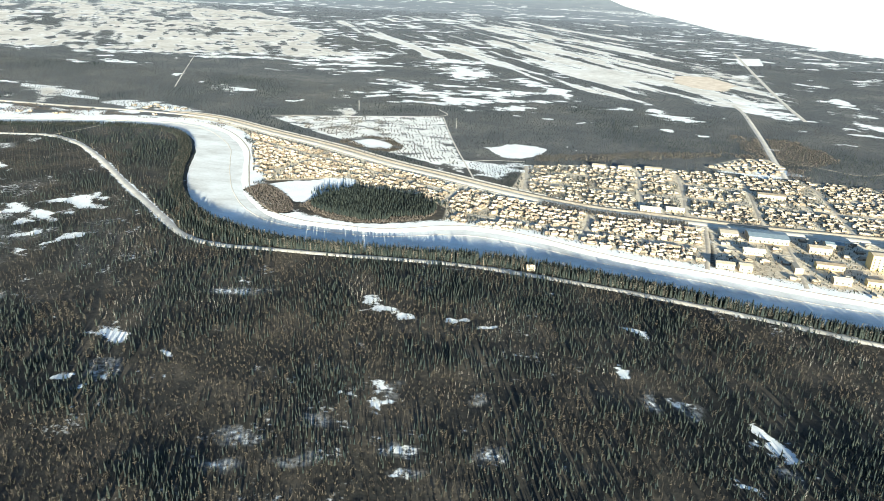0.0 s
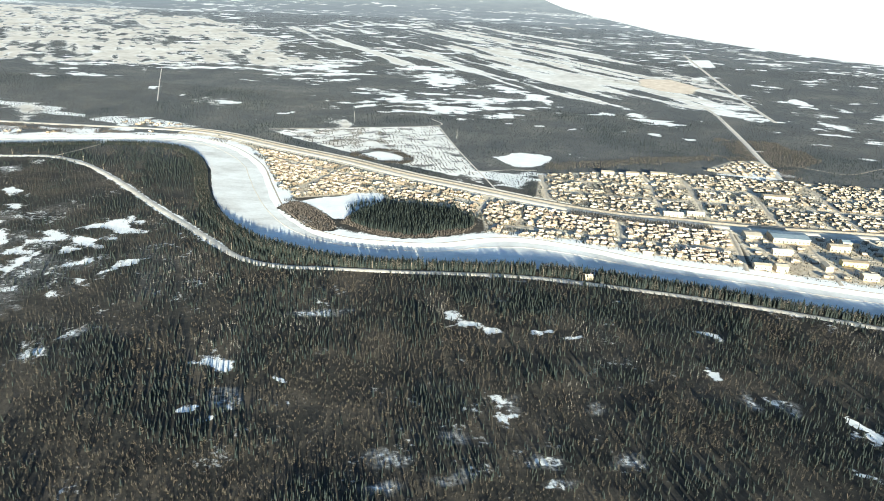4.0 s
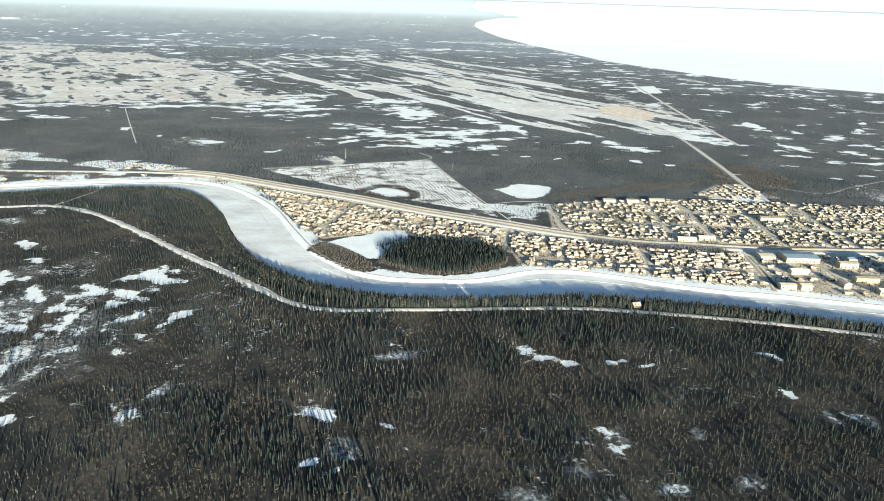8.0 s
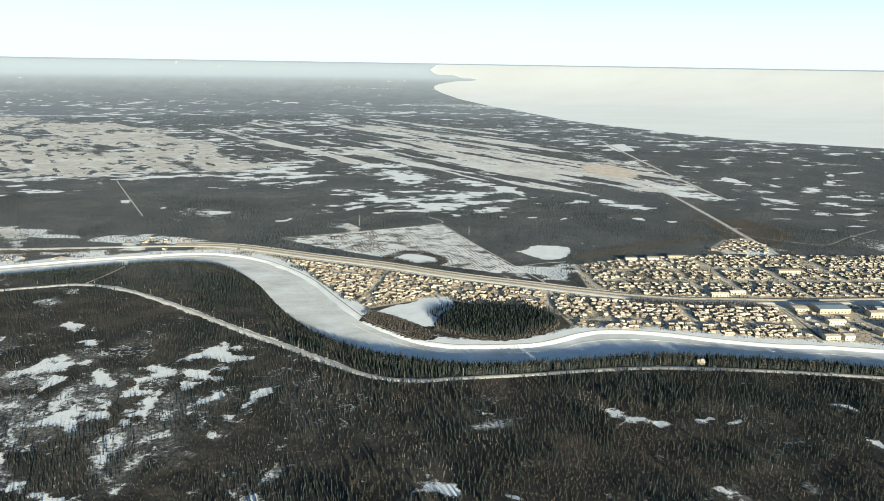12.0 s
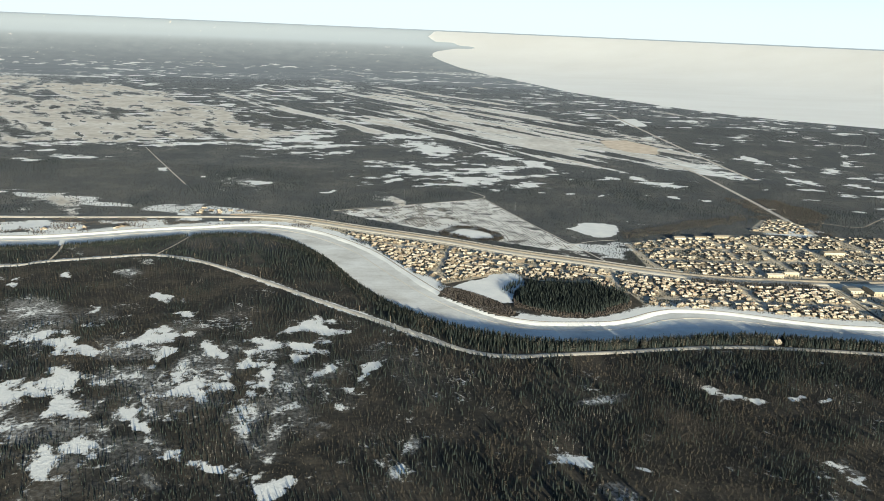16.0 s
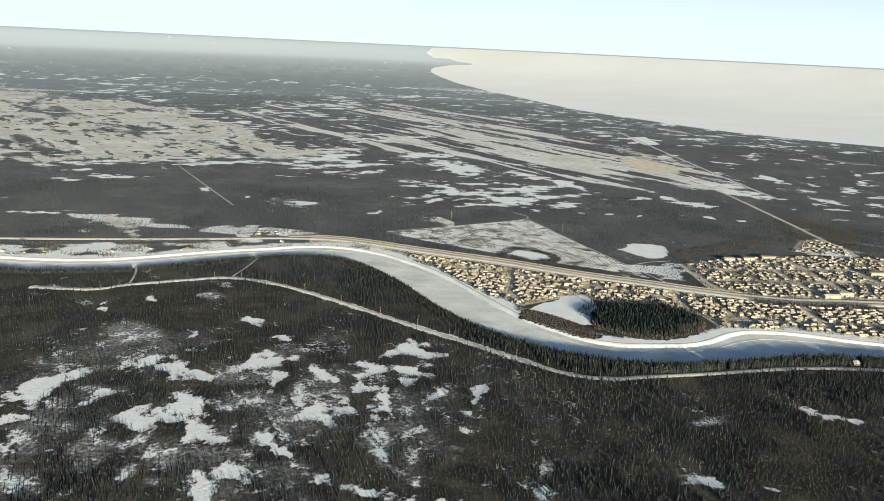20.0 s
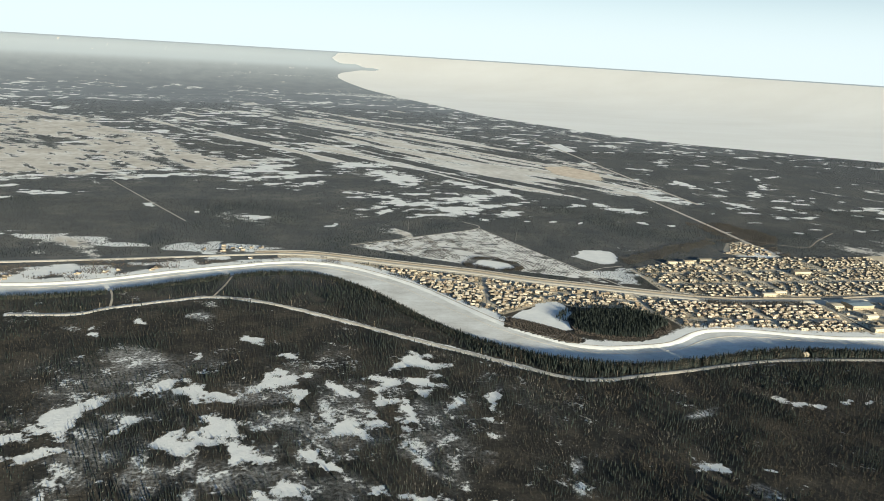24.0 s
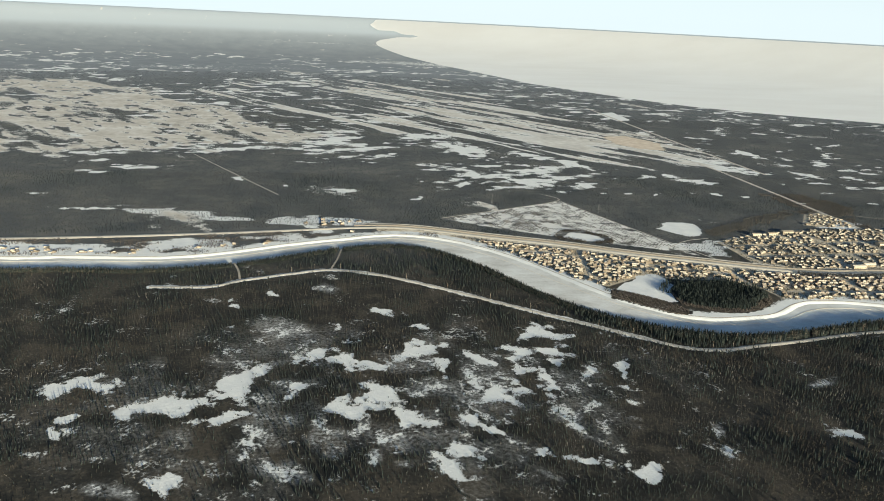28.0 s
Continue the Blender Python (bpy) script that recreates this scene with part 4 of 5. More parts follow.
def gable_roof(bm, length, depth, eave, ridge, over=0.28, thick=0.16):
    """Two slabs with eaves, closed all round."""
    a, b = length / 2 + over, depth / 2 + over
    drop = (ridge - eave) / (depth / 2) * over
    lower = [(-a, -b, eave - drop), (-a, 0, ridge + 0.02), (-a, b, eave - drop)]
    rings = []
    for x in (-a, a):
        rings.append([bm.verts.new((x, y, z)) for _, y, z in lower] + [bm.verts.new((x, y, z + thick)) for _, y, z in lower[::-1]])
    p, q = rings
    bm.faces.new(p)
    bm.faces.new(q[::-1])
    for k in range(6):
        bm.faces.new((p[k], q[k], q[(k + 1) % 6], p[(k + 1) % 6])[::-1])
    return bm


def hut(name, length, depth, eave, ridge, roof_mat, label, wall_mat=None):
    """A small gabled house: walls, roof, chimney, windows, door."""
    wall_mat = wall_mat or M_LOG
    root = tagged(new(name), label, "house", "village houses")
    part("wall", prism(bmesh.new(), length, depth, -0.1, eave, ridge), wall_mat, root)
    part("roof", gable_roof(bmesh.new(), length, depth, eave, ridge), roof_mat, root)
    part("chimney", box(bmesh.new(), length * 0.15, length * 0.15 + 0.5, 0.2, 0.7, ridge - 0.6, ridge + 0.7), M_BRICK, root, "sooty brick chimney")
    for k in range(2):
        x = (k - 0.5) * length * 0.45
        part("window", box(bmesh.new(), x - 0.4, x + 0.4, -depth / 2 - 0.04, -depth / 2 + 0.03, 0.6, 1.3), M_GLASS, root)
    part("window", box(bmesh.new(), length / 2 - 0.03, length / 2 + 0.04, -0.4, 0.4, 0.6, 1.3), M_GLASS, root)
    part("door", box(bmesh.new(), -0.4, 0.4, -depth / 2 - 0.05, -depth / 2 + 0.03, 0.0, 1.4), M_DOOR, root)
    part("porch", gable_roof(bmesh.new(), 1.4, 1.2, 1.46, 1.8, 0.12, 0.1), roof_mat, root).location = (0, -depth / 2 - 0.7, 0)
    return root


HUTS = [hut("house", 3.7, 2.7, 1.55, 2.3, M_SNOWROOF, "log house with a snow-covered gable roof"),
        hut("house", 4.3, 2.7, 1.55, 2.3, M_SNOWROOF, "long log house under a snowy roof"),
        hut("house", 3.3, 2.6, 1.55, 2.35, M_SNOWROOF, "small cream-washed house with a steep snowy roof", M_CREAM),
        hut("house", 3.8, 2.7, 1.55, 2.35, M_TIN, "timber house with a bare sheet-metal roof"),
        hut("house", 4.6, 2.8, 1.55, 2.25, M_SNOWROOF, "wide cream-walled house with a low snowy roof", M_CREAM)]


def village_places(outline, heading_deg, row, pitch, gap_every=0):
    """House places in rows along a heading inside an outline."""
    a = radians(heading_deg)
    u, w = np.array([math.cos(a), math.sin(a)]), np.array([-math.sin(a), math.cos(a)])
    o = np.asarray(outline)
    c = o.mean(0)
    reach = np.abs((o - c) @ np.column_stack([u, w])).max(0)
    found = []
    for i, v in enumerate(np.arange(-reach[1], reach[1], row)):
        for s in np.arange(-reach[0], reach[0], pitch):
            q = c + u * (s + rng.uniform(-1.6, 1.6)) + w * (v + (0.7 if i % 2 else -0.7) + rng.uniform(-0.9, 0.9))
            found.append((*q, heading_deg + rng.choice([0, 0, 0, 90, 180]) + rng.normal(0, 3)))
    f = np.array(found)
    f = f[near_only(area_distance, f[:, 0], f[:, 1], o, 10) > 4]
    for n, (s, e) in enumerate(STREETS):
        f = f[clear_of(f, np.array([s, e], float), 5.2)]
    f = f[clear_of(f, HIGHWAY, 9)]
    for other in (POND, THICKET, OVAL):
        f = f[near_only(area_distance, f[:, 0], f[:, 1], other, 10) < -4]
    return f[rng.random(len(f)) < 0.30 + 0.7 * fbm(f[:, 0], f[:, 1], 45, 141)]


low = village_places(VILLAGE_LOW, -23, 5.2, 5.5)
low_w, low_e = low[low[:, 0] < -110], village_places(VILLAGE_LOW, -4, 5.2, 5.5)
low = np.vstack([low_w, low_e[low_e[:, 0] > -104]])
high = village_places(VILLAGE_HIGH, 1, 6.2, 6.4)
high = high[high[:, 0] < 330]
BLOCKS = [  # x, y, length, depth, height, turn, wall, roof
    (206, 574, 24, 11, 12.5, 4, M_YELLOW, M_SNOWROOF), (127, 610, 31, 19, 5.5, 3, M_CREAM, M_BLUE), (87, 534, 13, 7, 4.5, 2, M_CREAM, M_SNOWROOF),
    (101, 533, 9, 8, 5.5, 2, M_CREAM, M_SNOWROOF), (164, 559, 20, 7, 5.0, 3, M_YELLOW, M_SNOWROOF), (166, 531, 12, 7, 5, 3, M_CREAM, M_SNOWROOF),
    (164, 594, 17, 8, 6, 3, M_CREAM, M_SNOWROOF), (178, 610, 14, 8, 5, 3, M_CREAM, M_BLUE), (112, 572, 16, 7, 4.5, 3, M_CREAM, M_SNOWROOF), (97, 612, 14, 14, 4, 3, M_CREAM, M_SNOWROOF),
    (139, 545, 12, 6, 5, 93, M_CREAM, M_SNOWROOF), (190, 535, 14, 6, 5, 3, M_YELLOW, M_SNOWROOF), (232, 545, 20, 8, 6, 3, M_CREAM, M_SNOWROOF), (240, 600, 22, 9, 8, 3, M_CREAM, M_SNOWROOF),
    (-20, 792, 14, 7, 4, 2, M_CREAM, M_SNOWROOF), (8, 796, 14, 7, 4, 2, M_CREAM, M_SNOWROOF), (38, 804, 18, 8, 4, 2, M_CREAM, M_SNOWROOF), (34, 652, 18, 7, 4.5, 2, M_CREAM, M_SNOWROOF),
    (56, 660, 16, 6, 4, 2, M_CREAM, M_SNOWROOF), (150, 742, 26, 9, 5, 2, M_CREAM, M_SNOWROOF)]


def clear_of_blocks(f):
    for x, y, w, d, *_ in BLOCKS:
        f = f[(np.abs(f[:, 0] - x) > w / 2 + 5) | (np.abs(f[:, 1] - y) > d / 2 + 5)]
    return f


high = clear_of_blocks(high)
east = clear_of_blocks(village_places(VILLAGE_EAST, 3, 15, 13))
east = east[east[:, 0] < 330]
low = low[np.argsort(low[:, 1])]
west_row = np.array([(x, y, t) for x, y, t in zip(rng.uniform(-1080, -560, 60), rng.uniform(770, 800, 60), rng.uniform(-20, 20, 60))])
west_row[:, 1] = bank_y(west_row[:, 0], FAR_BANK) + rng.uniform(14, 34, 60)
west_row = west_row[clear_of(west_row, HIGHWAY, 7) & (rng.random(60) < 0.4)]
hamlet = village_places(np.array([(-690, 850), (-640, 884), (-570, 874), (-600, 846)]), 6, 12, 12)
north = village_places(VILLAGE_NORTH, 10, 8.5, 8.5)
homes = np.vstack([low, east, high, north, west_row, hamlet])
single, more, rest = homes[:300], homes[300:660], homes[660:]
choice = rng.integers(0, len(HUTS), len(single))
first = {}
for (x, y, turn), k in zip(single, choice):
    m = pose(x, y, 0, 0, 0, turn)
    if k not in first:
        first[k] = HUTS[k]
        HUTS[k].matrix_basis = m
    else:
        copy_thing(HUTS[k], m)


def cottage(length, depth, height, roof_mat, label):
    root = tagged(new("cottage"), label, "house", "village cottages")
    part("wall", prism(bmesh.new(), length, depth, -0.1, height * 0.6, height), M_LOG, root)
    part("roof", gable_roof(bmesh.new(), length, depth, height * 0.6, height, 0.26, 0.16), roof_mat, root)
    part("chimney", box(bmesh.new(), 0.5, 0.9, 0.15, 0.55, height - 0.5, height + 0.5), M_BRICK, root, "short brick chimney")
    part("window", box(bmesh.new(), -0.4, 0.4, -depth / 2 - 0.04, -depth / 2 + 0.03, 0.5, 1.1), M_GLASS, root)
    return root


COTTAGES = [cottage(3.5, 2.6, 2.15, M_SNOWROOF, "low timber cottage under a snow-laden roof"), cottage(4.3, 2.7, 2.2, M_SNOWROOF, "wider timber cottage with a snowy gable roof"),
            cottage(3.8, 2.7, 2.2, M_TIN, "timber cottage with a rust-toned metal roof")]
for n, (x, y, turn) in enumerate(more):
    m = pose(x, y, 0, 0, 0, turn)
    if n < len(COTTAGES):
        COTTAGES[n].matrix_basis = m
    else:
        copy_thing(COTTAGES[int(rng.choice([0, 0, 1, 1, 2]))], m)


def joined_huts(name, places, sizes, label, mats):
    """Far houses or sheds as two joined meshes under one thing: walls and roofs."""
    root = tagged(new(name), label, "houses", kind="stuff")
    wall_v, wall_f, roof_v, roof_f = [], [], [], []
    a = prism(bmesh.new(), 1, 1, 0, 0.58, 1)
    b = gable_roof(bmesh.new(), 1, 1, 0.58, 1, 0.09, 0.05)
    for source, vs, fs in ((a, wall_v, wall_f), (b, roof_v, roof_f)):
        bmesh.ops.triangulate(source, faces=source.faces[:])
        source.verts.index_update()
        tv = np.array([v.co[:] for v in source.verts])
        tf = np.array([[v.index for v in f.verts] for f in source.faces])
        t = np.radians(places[:, 2])[:, None]
        x, y = tv[:, 0] * sizes[:, :1], tv[:, 1] * sizes[:, 1:2]
        v = np.stack([x * np.cos(t) - y * np.sin(t) + places[:, :1], x * np.sin(t) + y * np.cos(t) + places[:, 1:2], tv[:, 2] * sizes[:, 2:3] - 0.05], -1)
        vs.append(v.reshape(-1, 3))
        fs.append((np.arange(len(places))[:, None, None] * len(tv) + tf).reshape(-1, 3))
        source.free()
    for n, v, f, mat in (("wall", wall_v[0], wall_f[0], mats[0]), ("roof", roof_v[0], roof_f[0], mats[1])):
        new(n, mesh_np(n, v, f, mat)).parent = root
    return root


M_FARWALL = island_material("mixed_timber_walls", (0.10, 0.078, 0.06), (0.36, 0.29, 0.22))
M_FARROOF = island_material("mixed_snowy_roofs", (0.18, 0.14, 0.10), (0.64, 0.565, 0.455))
n = len(rest)
joined_huts("far_houses", rest, np.column_stack([rng.uniform(3.0, 5.0, n), rng.uniform(2.3, 2.9, n), rng.uniform(1.9, 2.4, n)]),
            "rows of timber houses with snowy roofs farther into the village", (M_FARWALL, M_FARROOF))
sheds = homes.copy()
sheds[:, :2] += rng.uniform(-1, 1, (len(sheds), 2)) * (1.5, 1.0) + np.where(rng.random((len(sheds), 1)) < 0.5, 1, -1) * np.array([[2.9, 2.4]]) * rng.uniform(0.8, 1.2, (len(sheds), 2))
sheds = sheds[clear_of(sheds, HIGHWAY, 8)]
n = len(sheds)
joined_huts("sheds", sheds, np.column_stack([rng.uniform(1.4, 2.8, n), rng.uniform(1.3, 2.0, n), rng.uniform(1.4, 2.0, n)]),
            "small board sheds and bathhouses behind the houses", (M_FARWALL, M_FARROOF))


def block(x, y, length, depth, height, turn, wall, roof):
    """A larger public building: walls, flat-pitched roof, rows of windows."""
    root = tagged(new("public_building"), {"ochre_plaster": "ochre plastered block with snow on its roof", "cream_plaster": "pale plastered building with a low roof"}[wall.name], "building")
    root.matrix_basis = pose(x, y, 0, 0, 0, turn)
    part("wall", prism(bmesh.new(), length, depth, -0.1, height - 0.8, height), wall, root)
    part("roof", gable_roof(bmesh.new(), length, depth, height - 0.8, height, 0.4, 0.2), roof, root)
    floors = max(1, int((height - 1.5) / 2.4))
    for f in range(floors):
        for k in range(max(2, int(length / 3.2))):
            wx = -length / 2 + (k + 0.5) * length / max(2, int(length / 3.2))
            part("window", box(bmesh.new(), wx - 0.55, wx + 0.55, -depth / 2 - 0.05, -depth / 2 + 0.04, 0.9 + 2.4 * f, 2.2 + 2.4 * f), M_GLASS, root)
    return root


for row in BLOCKS:
    block(*row)


# brush and young spruces on the village's river edge
p = seeded(-445, -322, 590, 770, 2.0)
away = line_distance(p[:, 0], p[:, 1], FAR_BANK)
p = p[(area_distance(p[:, 0], p[:, 1], np.vstack([FAR_BANK, [(800, 2000), (-1700, 2000)]])) > 0) & (away > 8) & (away < 24) & (fbm(p[:, 0], p[:, 1], 18, 155) > 0.47)]
p = p[np.min(np.hypot(p[:, None, 0] - homes[None, :, 0], p[:, None, 1] - homes[None, :, 1]), axis=1) > 2.6]
green = rng.random(len(p)) < 0.35
scatter("edge_spruces", spruce_template(), p[green], rng.uniform(1.6, 3.4, green.sum()), rng.uniform(0.7, 1.1, green.sum()), M_SPRUCE, "young spruces on the village's river edge")
scatter("edge_brush", shrub_template(), p[~green], rng.uniform(1.0, 2.2, (~green).sum()), rng.uniform(1.0, 1.6, (~green).sum()), M_SHRUB, "bare brush on the village's river edge")

# gardens and fences
p = seeded(-480, 330, 515, 830, 2.1)
inside = np.maximum.reduce([near_only(area_distance, p[:, 0], p[:, 1], o, 10) for o in (VILLAGE_LOW, VILLAGE_HIGH, VILLAGE_EAST)])
lush = fbm(p[:, 0], p[:, 1], 30, 151)
east_yard = near_only(area_distance, p[:, 0], p[:, 1], VILLAGE_EAST, 5) > 0
p = p[(inside > 0) & clear_of(p, HIGHWAY, 8) & (~east_yard | (rng.random(len(p)) < 0.3)) & (rng.random(len(p)) < np.clip((lush - 0.28) * 2.2, 0.08, 0.8))]
for s, e in STREETS:
    p = p[clear_of(p, np.array([s, e], float), 3)]
gap = np.min(np.hypot(p[:, None, 0] - homes[None, :, 0], p[:, None, 1] - homes[None, :, 1]), axis=1)
p = p[gap > 2.0]
half = rng.random(len(p)) < 0.55
scatter("garden_trees", spruce_template(3, 5), p[half], rng.uniform(1.3, 3.2, half.sum()), rng.uniform(0.7, 1.1, half.sum()), M_SPRUCE, "dark garden spruces between the houses")
scatter("garden_shrubs", shrub_template(), p[~half], rng.uniform(1.0, 2.2, (~half).sum()), rng.uniform(1.0, 1.6, (~half).sum()), M_SHRUB, "bare garden trees and shrubs between the houses")
p = seeded(-62, 66, 608, 646, 1.6)
p = p[(p[:, 1] < bank_y(p[:, 0], HIGHWAY) - 4) & (p[:, 1] > bank_y(p[:, 0], HIGHWAY) - 17 - 6 * (fbm(p[:, 0], p[:, 1], 12, 153) - 0.5))]
p = p[np.min(np.hypot(p[:, None, 0] - homes[None, :, 0], p[:, None, 1] - homes[None, :, 1]), axis=1) > 2.6]
scatter("roadside_trees", larch_template(), p, rng.uniform(2.2, 4.0, len(p)), rng.uniform(1.4, 2.0, len(p)), M_LARCH, "bare roadside tree belt along the main road")


def fence_lines(places, length, depth):
    """Board fences round the plots, joined."""
    n = len(places)
    t = np.radians(places[:, 2] % 90)[:, None]
    verts, faces = [], []
    cube = np.array([(0, 0, 0), (1, 0, 0), (1, 1, 0), (0, 1, 0), (0, 0, 1), (1, 0, 1), (1, 1, 1), (0, 1, 1)], float)
    quads = np.array([(3, 2, 1, 0), (4, 5, 6, 7), (0, 1, 5, 4), (1, 2, 6, 5), (2, 3, 7, 6), (3, 0, 4, 7)])
    for k, (sx, sy, ox, oy) in enumerate(((length, 0.12, -length / 2, -depth / 2), (0.12, depth, -length / 2, -depth / 2), (length, 0.12, -length / 2, depth / 2))):
        x, y = cube[:, 0] * sx + ox, cube[:, 1] * sy + oy
        v = np.stack([x * np.cos(t) - y * np.sin(t) + places[:, :1], x * np.sin(t) + y * np.cos(t) + places[:, 1:2], np.broadcast_to(cube[:, 2] * 1.0 - 0.05, (n, 8))], -1)
        verts.append(v.reshape(-1, 3))
        faces.append((np.arange(n)[:, None, None] * 8 + quads).reshape(-1, 4) + k * n * 8)
    ob = new("fences", mesh_np("fences", np.vstack(verts), np.vstack(faces), M_FENCE))
    return tagged(ob, "grey board fences round the village plots", "fence", kind="stuff")


fence_lines(homes[rng.random(len(homes)) < 0.6], 5.8, 5.4)


def windrows():
    """Rows of cut brushwood across the cleared field."""
    verts, faces = [], []

    def row(a, b, wide):
        n = max(4, int(np.hypot(*(b - a)) / 3.5))
        pts = a + (b - a) * np.linspace(0, 1, n)[:, None]
        pts += (np.column_stack([fbm(pts[:, 0], pts[:, 1], 14, 161), fbm(pts[:, 0], pts[:, 1], 14, 163)]) - 0.5) * 9
        side = np.array([-(b - a)[1], (b - a)[0]]) / np.hypot(*(b - a))
        hold = (area_distance(pts[:, 0], pts[:, 1], FIELD) > 3) & (near_only(area_distance, pts[:, 0], pts[:, 1], POOL, 20) < -4) & (fbm(pts[:, 0], pts[:, 1], 9, 165) > 0.44)
        w = wide * rng.uniform(0.3, 1.2, n)
        h = rng.uniform(0.2, 0.6, n)
        for i in range(n - 1):
            if hold[i] and hold[i + 1]:
                s = len(verts)
                for j in (i, i + 1):
                    verts.extend([(*(pts[j] - side * w[j]), -0.05), (*pts[j], h[j]), (*(pts[j] + side * w[j]), -0.05)])
                faces.extend([(s, s + 3, s + 4, s + 1), (s + 1, s + 4, s + 5, s + 2)])

    top, right = FIELD[1] - FIELD[0], FIELD[2] - FIELD[1]
    across = np.array([right[1], -right[0]]) / np.hypot(*right)
    for k in range(42):
        a = FIELD[1] - across * 0 + np.array([-4.6 * k * abs(across[0]) - 4, -4.6 * k * abs(across[1]) * 0.45])
        row(a, a + right * 0.95, 0.75)
    down = np.array([top[1], -top[0]]) / np.hypot(*top)
    for k in range(22):
        a = FIELD[0] + down * (4 + 5.0 * k)
        row(a, a + top * 0.62, 0.5)
    ob = new("brush_rows", mesh_np("brush_rows", np.array(verts), np.array(faces), M_BRUSH))
    return tagged(ob, "rows of cut brushwood across a snowy cleared field", "brushwood", kind="stuff")


windrows()
p = seeded(-350, -225, 750, 840, 1.9)
d = area_distance(p[:, 0], p[:, 1], POOL)
p = p[(d < -0.8) & (d > -14 - 16 * (fbm(p[:, 0], p[:, 1], 26, 173) - 0.5)) & (fbm(p[:, 0], p[:, 1], 14, 171) > 0.40)]
scatter("pool_thicket", shrub_template(), p, rng.uniform(1.4, 2.8, len(p)), rng.uniform(0.9, 1.4, len(p)), M_SHRUB, "leafless thicket round a frozen pool")


# ---- single trees, poles, masts ----
def spruce_thing(height, wide, seed):
    """One spruce: tapered trunk and a crown of drooping ragged tiers."""
    r = random.Random(seed)
    root = tagged(new("spruce_tree"), "tall dark spruce standing on the snowy river bank", "tree", "riverside spruces")
    bm = bmesh.new()
    bmesh.ops.create_cone(bm, cap_ends=True, segments=6, radius1=height * 0.025, radius2=height * 0.004, depth=height * 0.97, matrix=Matrix.Translation((0, 0, height * 0.475)))
    part("trunk", bm, M_BARK, root, "scaly brown trunk")
    bm = bmesh.new()
    tiers = 8
    for k in range(tiers):
        f = k / tiers
        z, rad = height * (0.10 + 0.86 * f), wide * (1.02 - f) * r.uniform(0.85, 1.15)
        boughs = 9 if k < 5 else 6
        spin = r.uniform(0, 3)
        tip = bm.verts.new((0, 0, min(height, z + height * 0.16)))
        ring = []
        for s in range(boughs * 2):
            a = math.pi * s / boughs + spin
            q = rad * (r.uniform(0.85, 1.15) if s % 2 == 0 else r.uniform(0.35, 0.5))
            ring.append(bm.verts.new((q * math.cos(a), q * math.sin(a), z - (0.05 * height if s % 2 == 0 else 0) * r.uniform(0.5, 1.2))))
        for s in range(len(ring)):
            bm.faces.new((ring[s], ring[(s + 1) % len(ring)], tip))
    part("crown", bm, M_SPRUCE, root)
    return root


spruces = [spruce_thing(h, w, k) for k, (h, w) in enumerate(((6.6, 0.85), (7.6, 0.95), (5.6, 0.8), (6.2, 0.7), (8.2, 1.0)))]
spots = []
for x in np.arange(-318, 190, 1.75):
    lo, hi = bank_y(np.array([x]), NEAR_ROAD)[0] + 4.4, bank_y(np.array([x]), NEAR_BANK)[0] - 1.0
    if hi > lo and rng.random() < 0.9 and abs(x + 50) > 7 and abs(x + 88) > 2:
        spots.append((x + rng.uniform(-1, 1), lo + (hi - lo) * rng.random() ** 0.7))
for n, (x, y) in enumerate(spots):
    m = pose(x, y, -0.3, 0, 0, rng.uniform(0, 360))
    if n < len(spruces):
        spruces[n].matrix_basis = m
    else:
        copy_thing(spruces[n % len(spruces)], m)

fisher = hut("house", 6.0, 4.6, 2.3, 3.8, M_SNOWROOF, "lone white-roofed river hut beside the packed snow road", M_CREAM)
fisher.matrix_basis = pose(-50, 476.5, 0, 0, 0, 12)


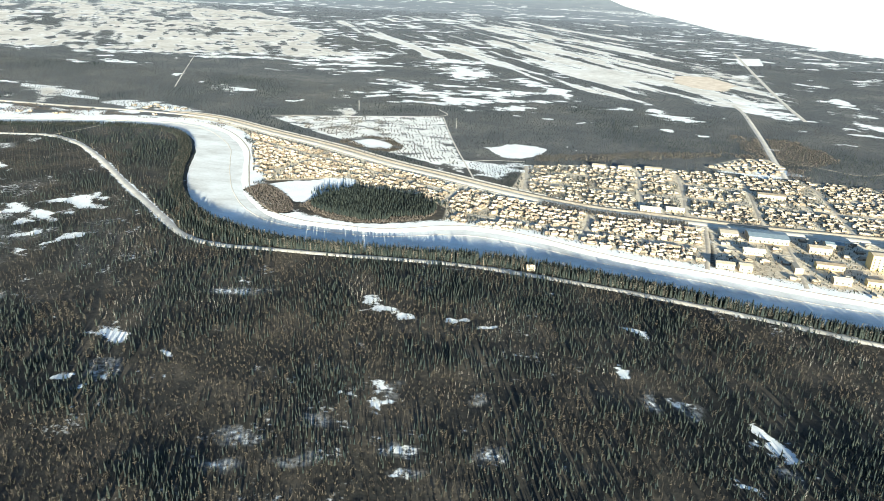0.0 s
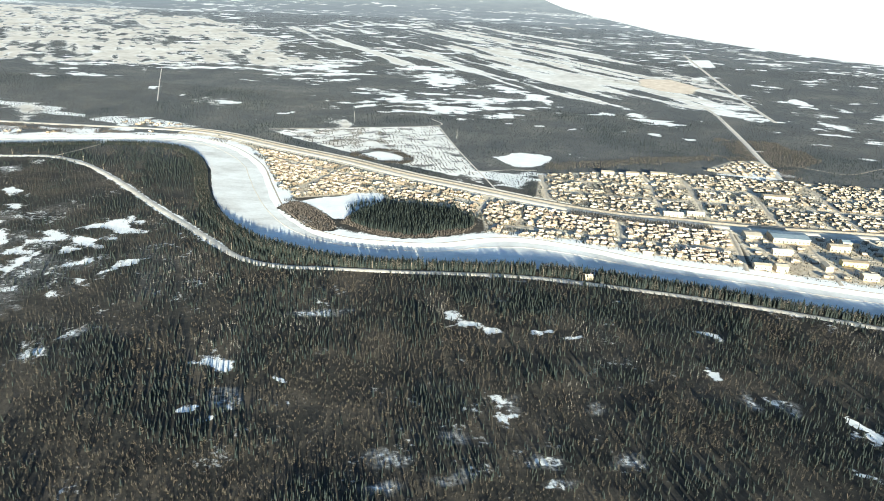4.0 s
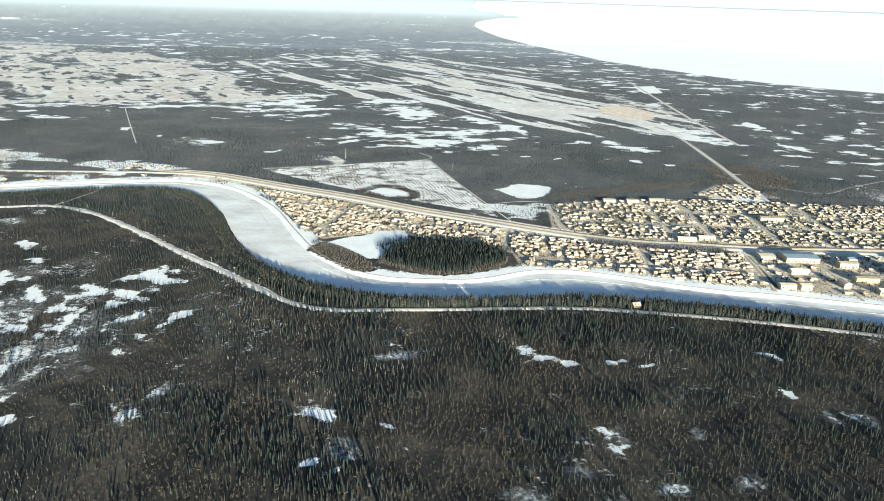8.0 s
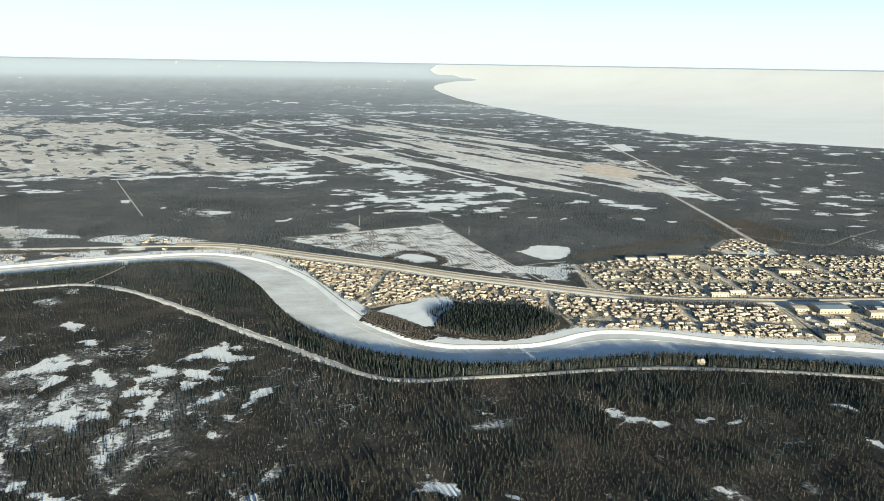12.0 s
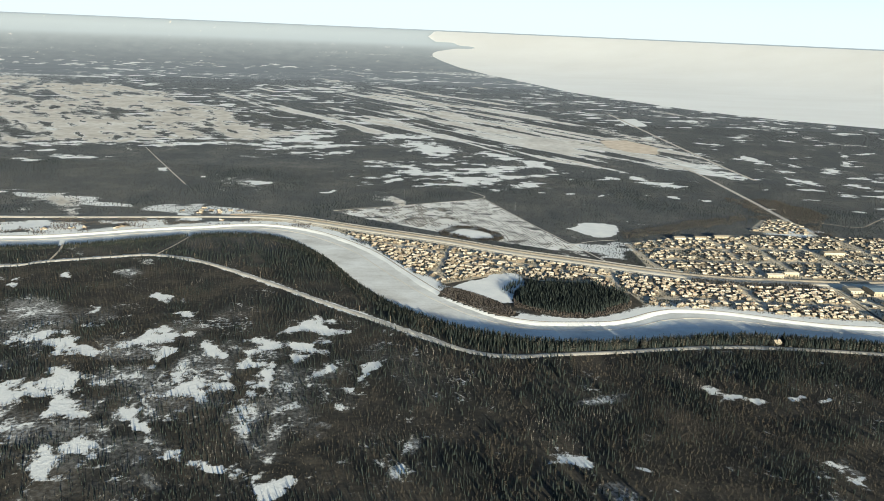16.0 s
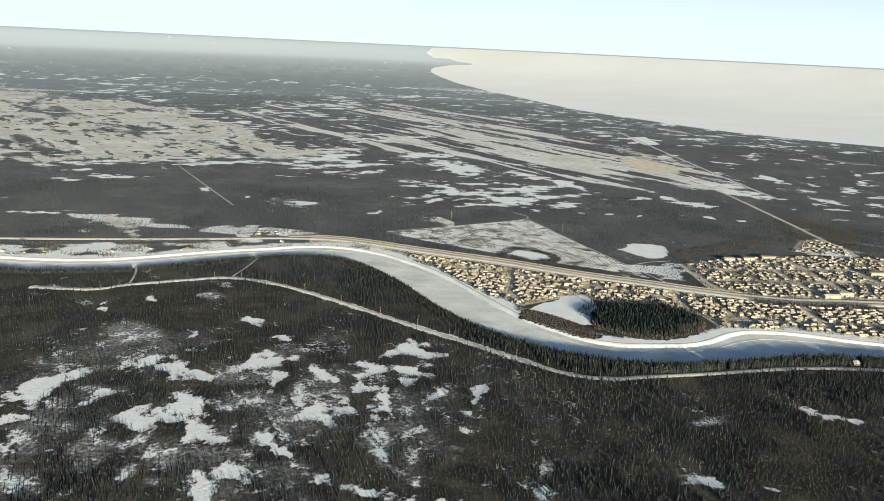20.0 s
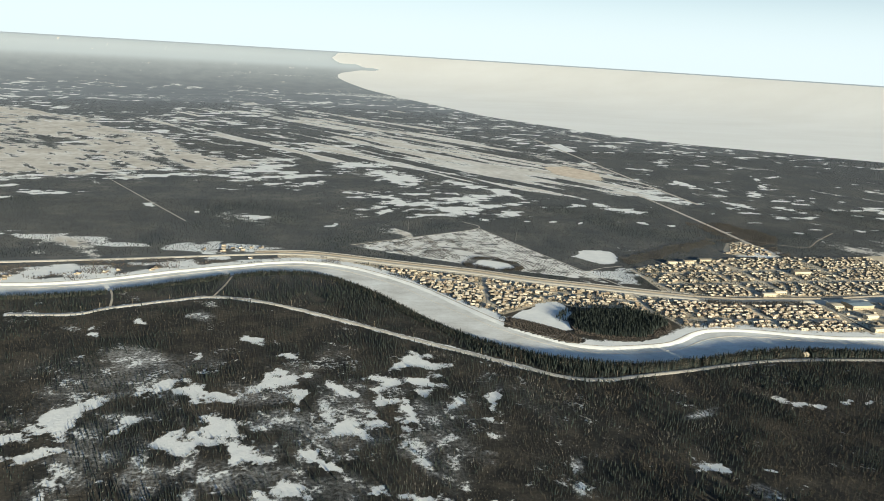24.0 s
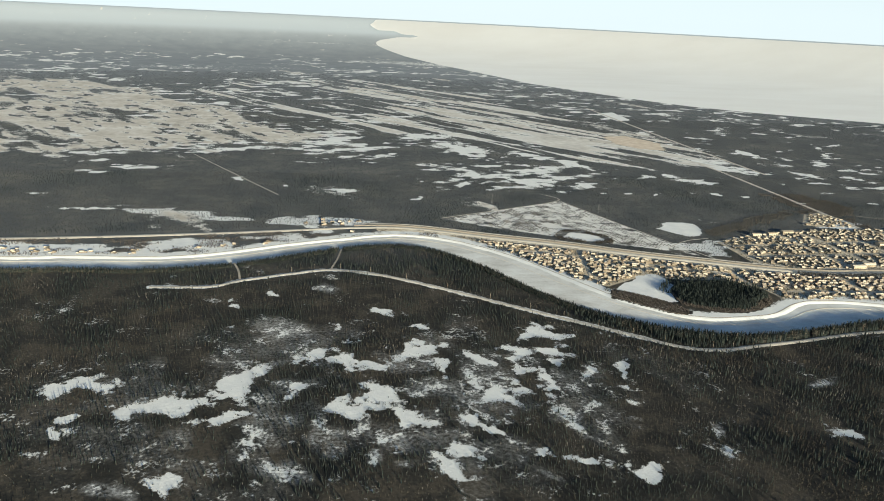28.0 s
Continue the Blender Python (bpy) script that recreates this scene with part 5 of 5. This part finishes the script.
def utility_pole():
    root = tagged(new("utility_pole"), "grey wooden utility pole with a crossarm beside the road", "utility pole", "poles along the river road")
    bm = bmesh.new()
    bmesh.ops.create_cone(bm, cap_ends=True, segments=8, radius1=0.14, radius2=0.09, depth=6.4, matrix=Matrix.Translation((0, 0, 3.1)))
    part("pole", bm, M_FENCE, root)
    part("crossarm", box(bmesh.new(), -0.8, 0.8, -0.06, 0.06, 5.6, 5.75), M_FENCE, root)
    for x in (-0.7, 0, 0.7):
        bm = bmesh.new()
        bmesh.ops.create_cone(bm, cap_ends=True, segments=6, radius1=0.06, radius2=0.04, depth=0.22, matrix=Matrix.Translation((x, 0, 5.85)))
        part("insulator", bm, M_SNOWROOF, root, "white porcelain insulator")
    return root


pole = utility_pole()
first_pole = True
for k in range(6, len(NEAR_ROAD) - 3, 3):
    (x, y), (x2, y2) = NEAR_ROAD[k], NEAR_ROAD[k + 1]
    turn = math.degrees(math.atan2(y2 - y, x2 - x)) + 90
    m = pose(x + 3.9 * math.cos(radians(turn)), y + 3.9 * math.sin(radians(turn)), 0, 0, 0, turn)
    if first_pole:
        pole.matrix_basis, first_pole = m, False
    else:
        copy_thing(pole, m)


def radio_mast(x, y, height):
    root = tagged(new("radio_mast"), "slender pale lattice mast rising over the woods", "mast")
    root.matrix_basis = pose(x, y, 0)
    for k in range(3):
        a = 2 * math.pi * k / 3
        bm = bmesh.new()
        bmesh.ops.create_cone(bm, cap_ends=True, segments=6, radius1=0.07, radius2=0.05, depth=height, matrix=Matrix.Translation((0.6 * math.cos(a), 0.6 * math.sin(a), height / 2 - 0.1)))
        part("leg", bm, M_STEEL, root)
    for k in range(int(height / 1.5)):
        bm = bmesh.new()
        pts = [(0.6 * math.cos(2 * math.pi * j / 3), 0.6 * math.sin(2 * math.pi * j / 3)) for j in range(3)]
        low = [bm.verts.new((*q, 1.4 * k + 0.5)) for q in pts]
        up = [bm.verts.new((*q, 1.4 * k + 0.62)) for q in pts]
        for j in range(3):
            bm.faces.new((low[j], low[(j + 1) % 3], up[(j + 1) % 3], up[j]))
        bm.faces.new(up)
        bm.faces.new(low[::-1])
        part("brace", bm, M_STEEL, root)
    return root


radio_mast(-367, 969, 16)
radio_mast(-211, 914, 14)
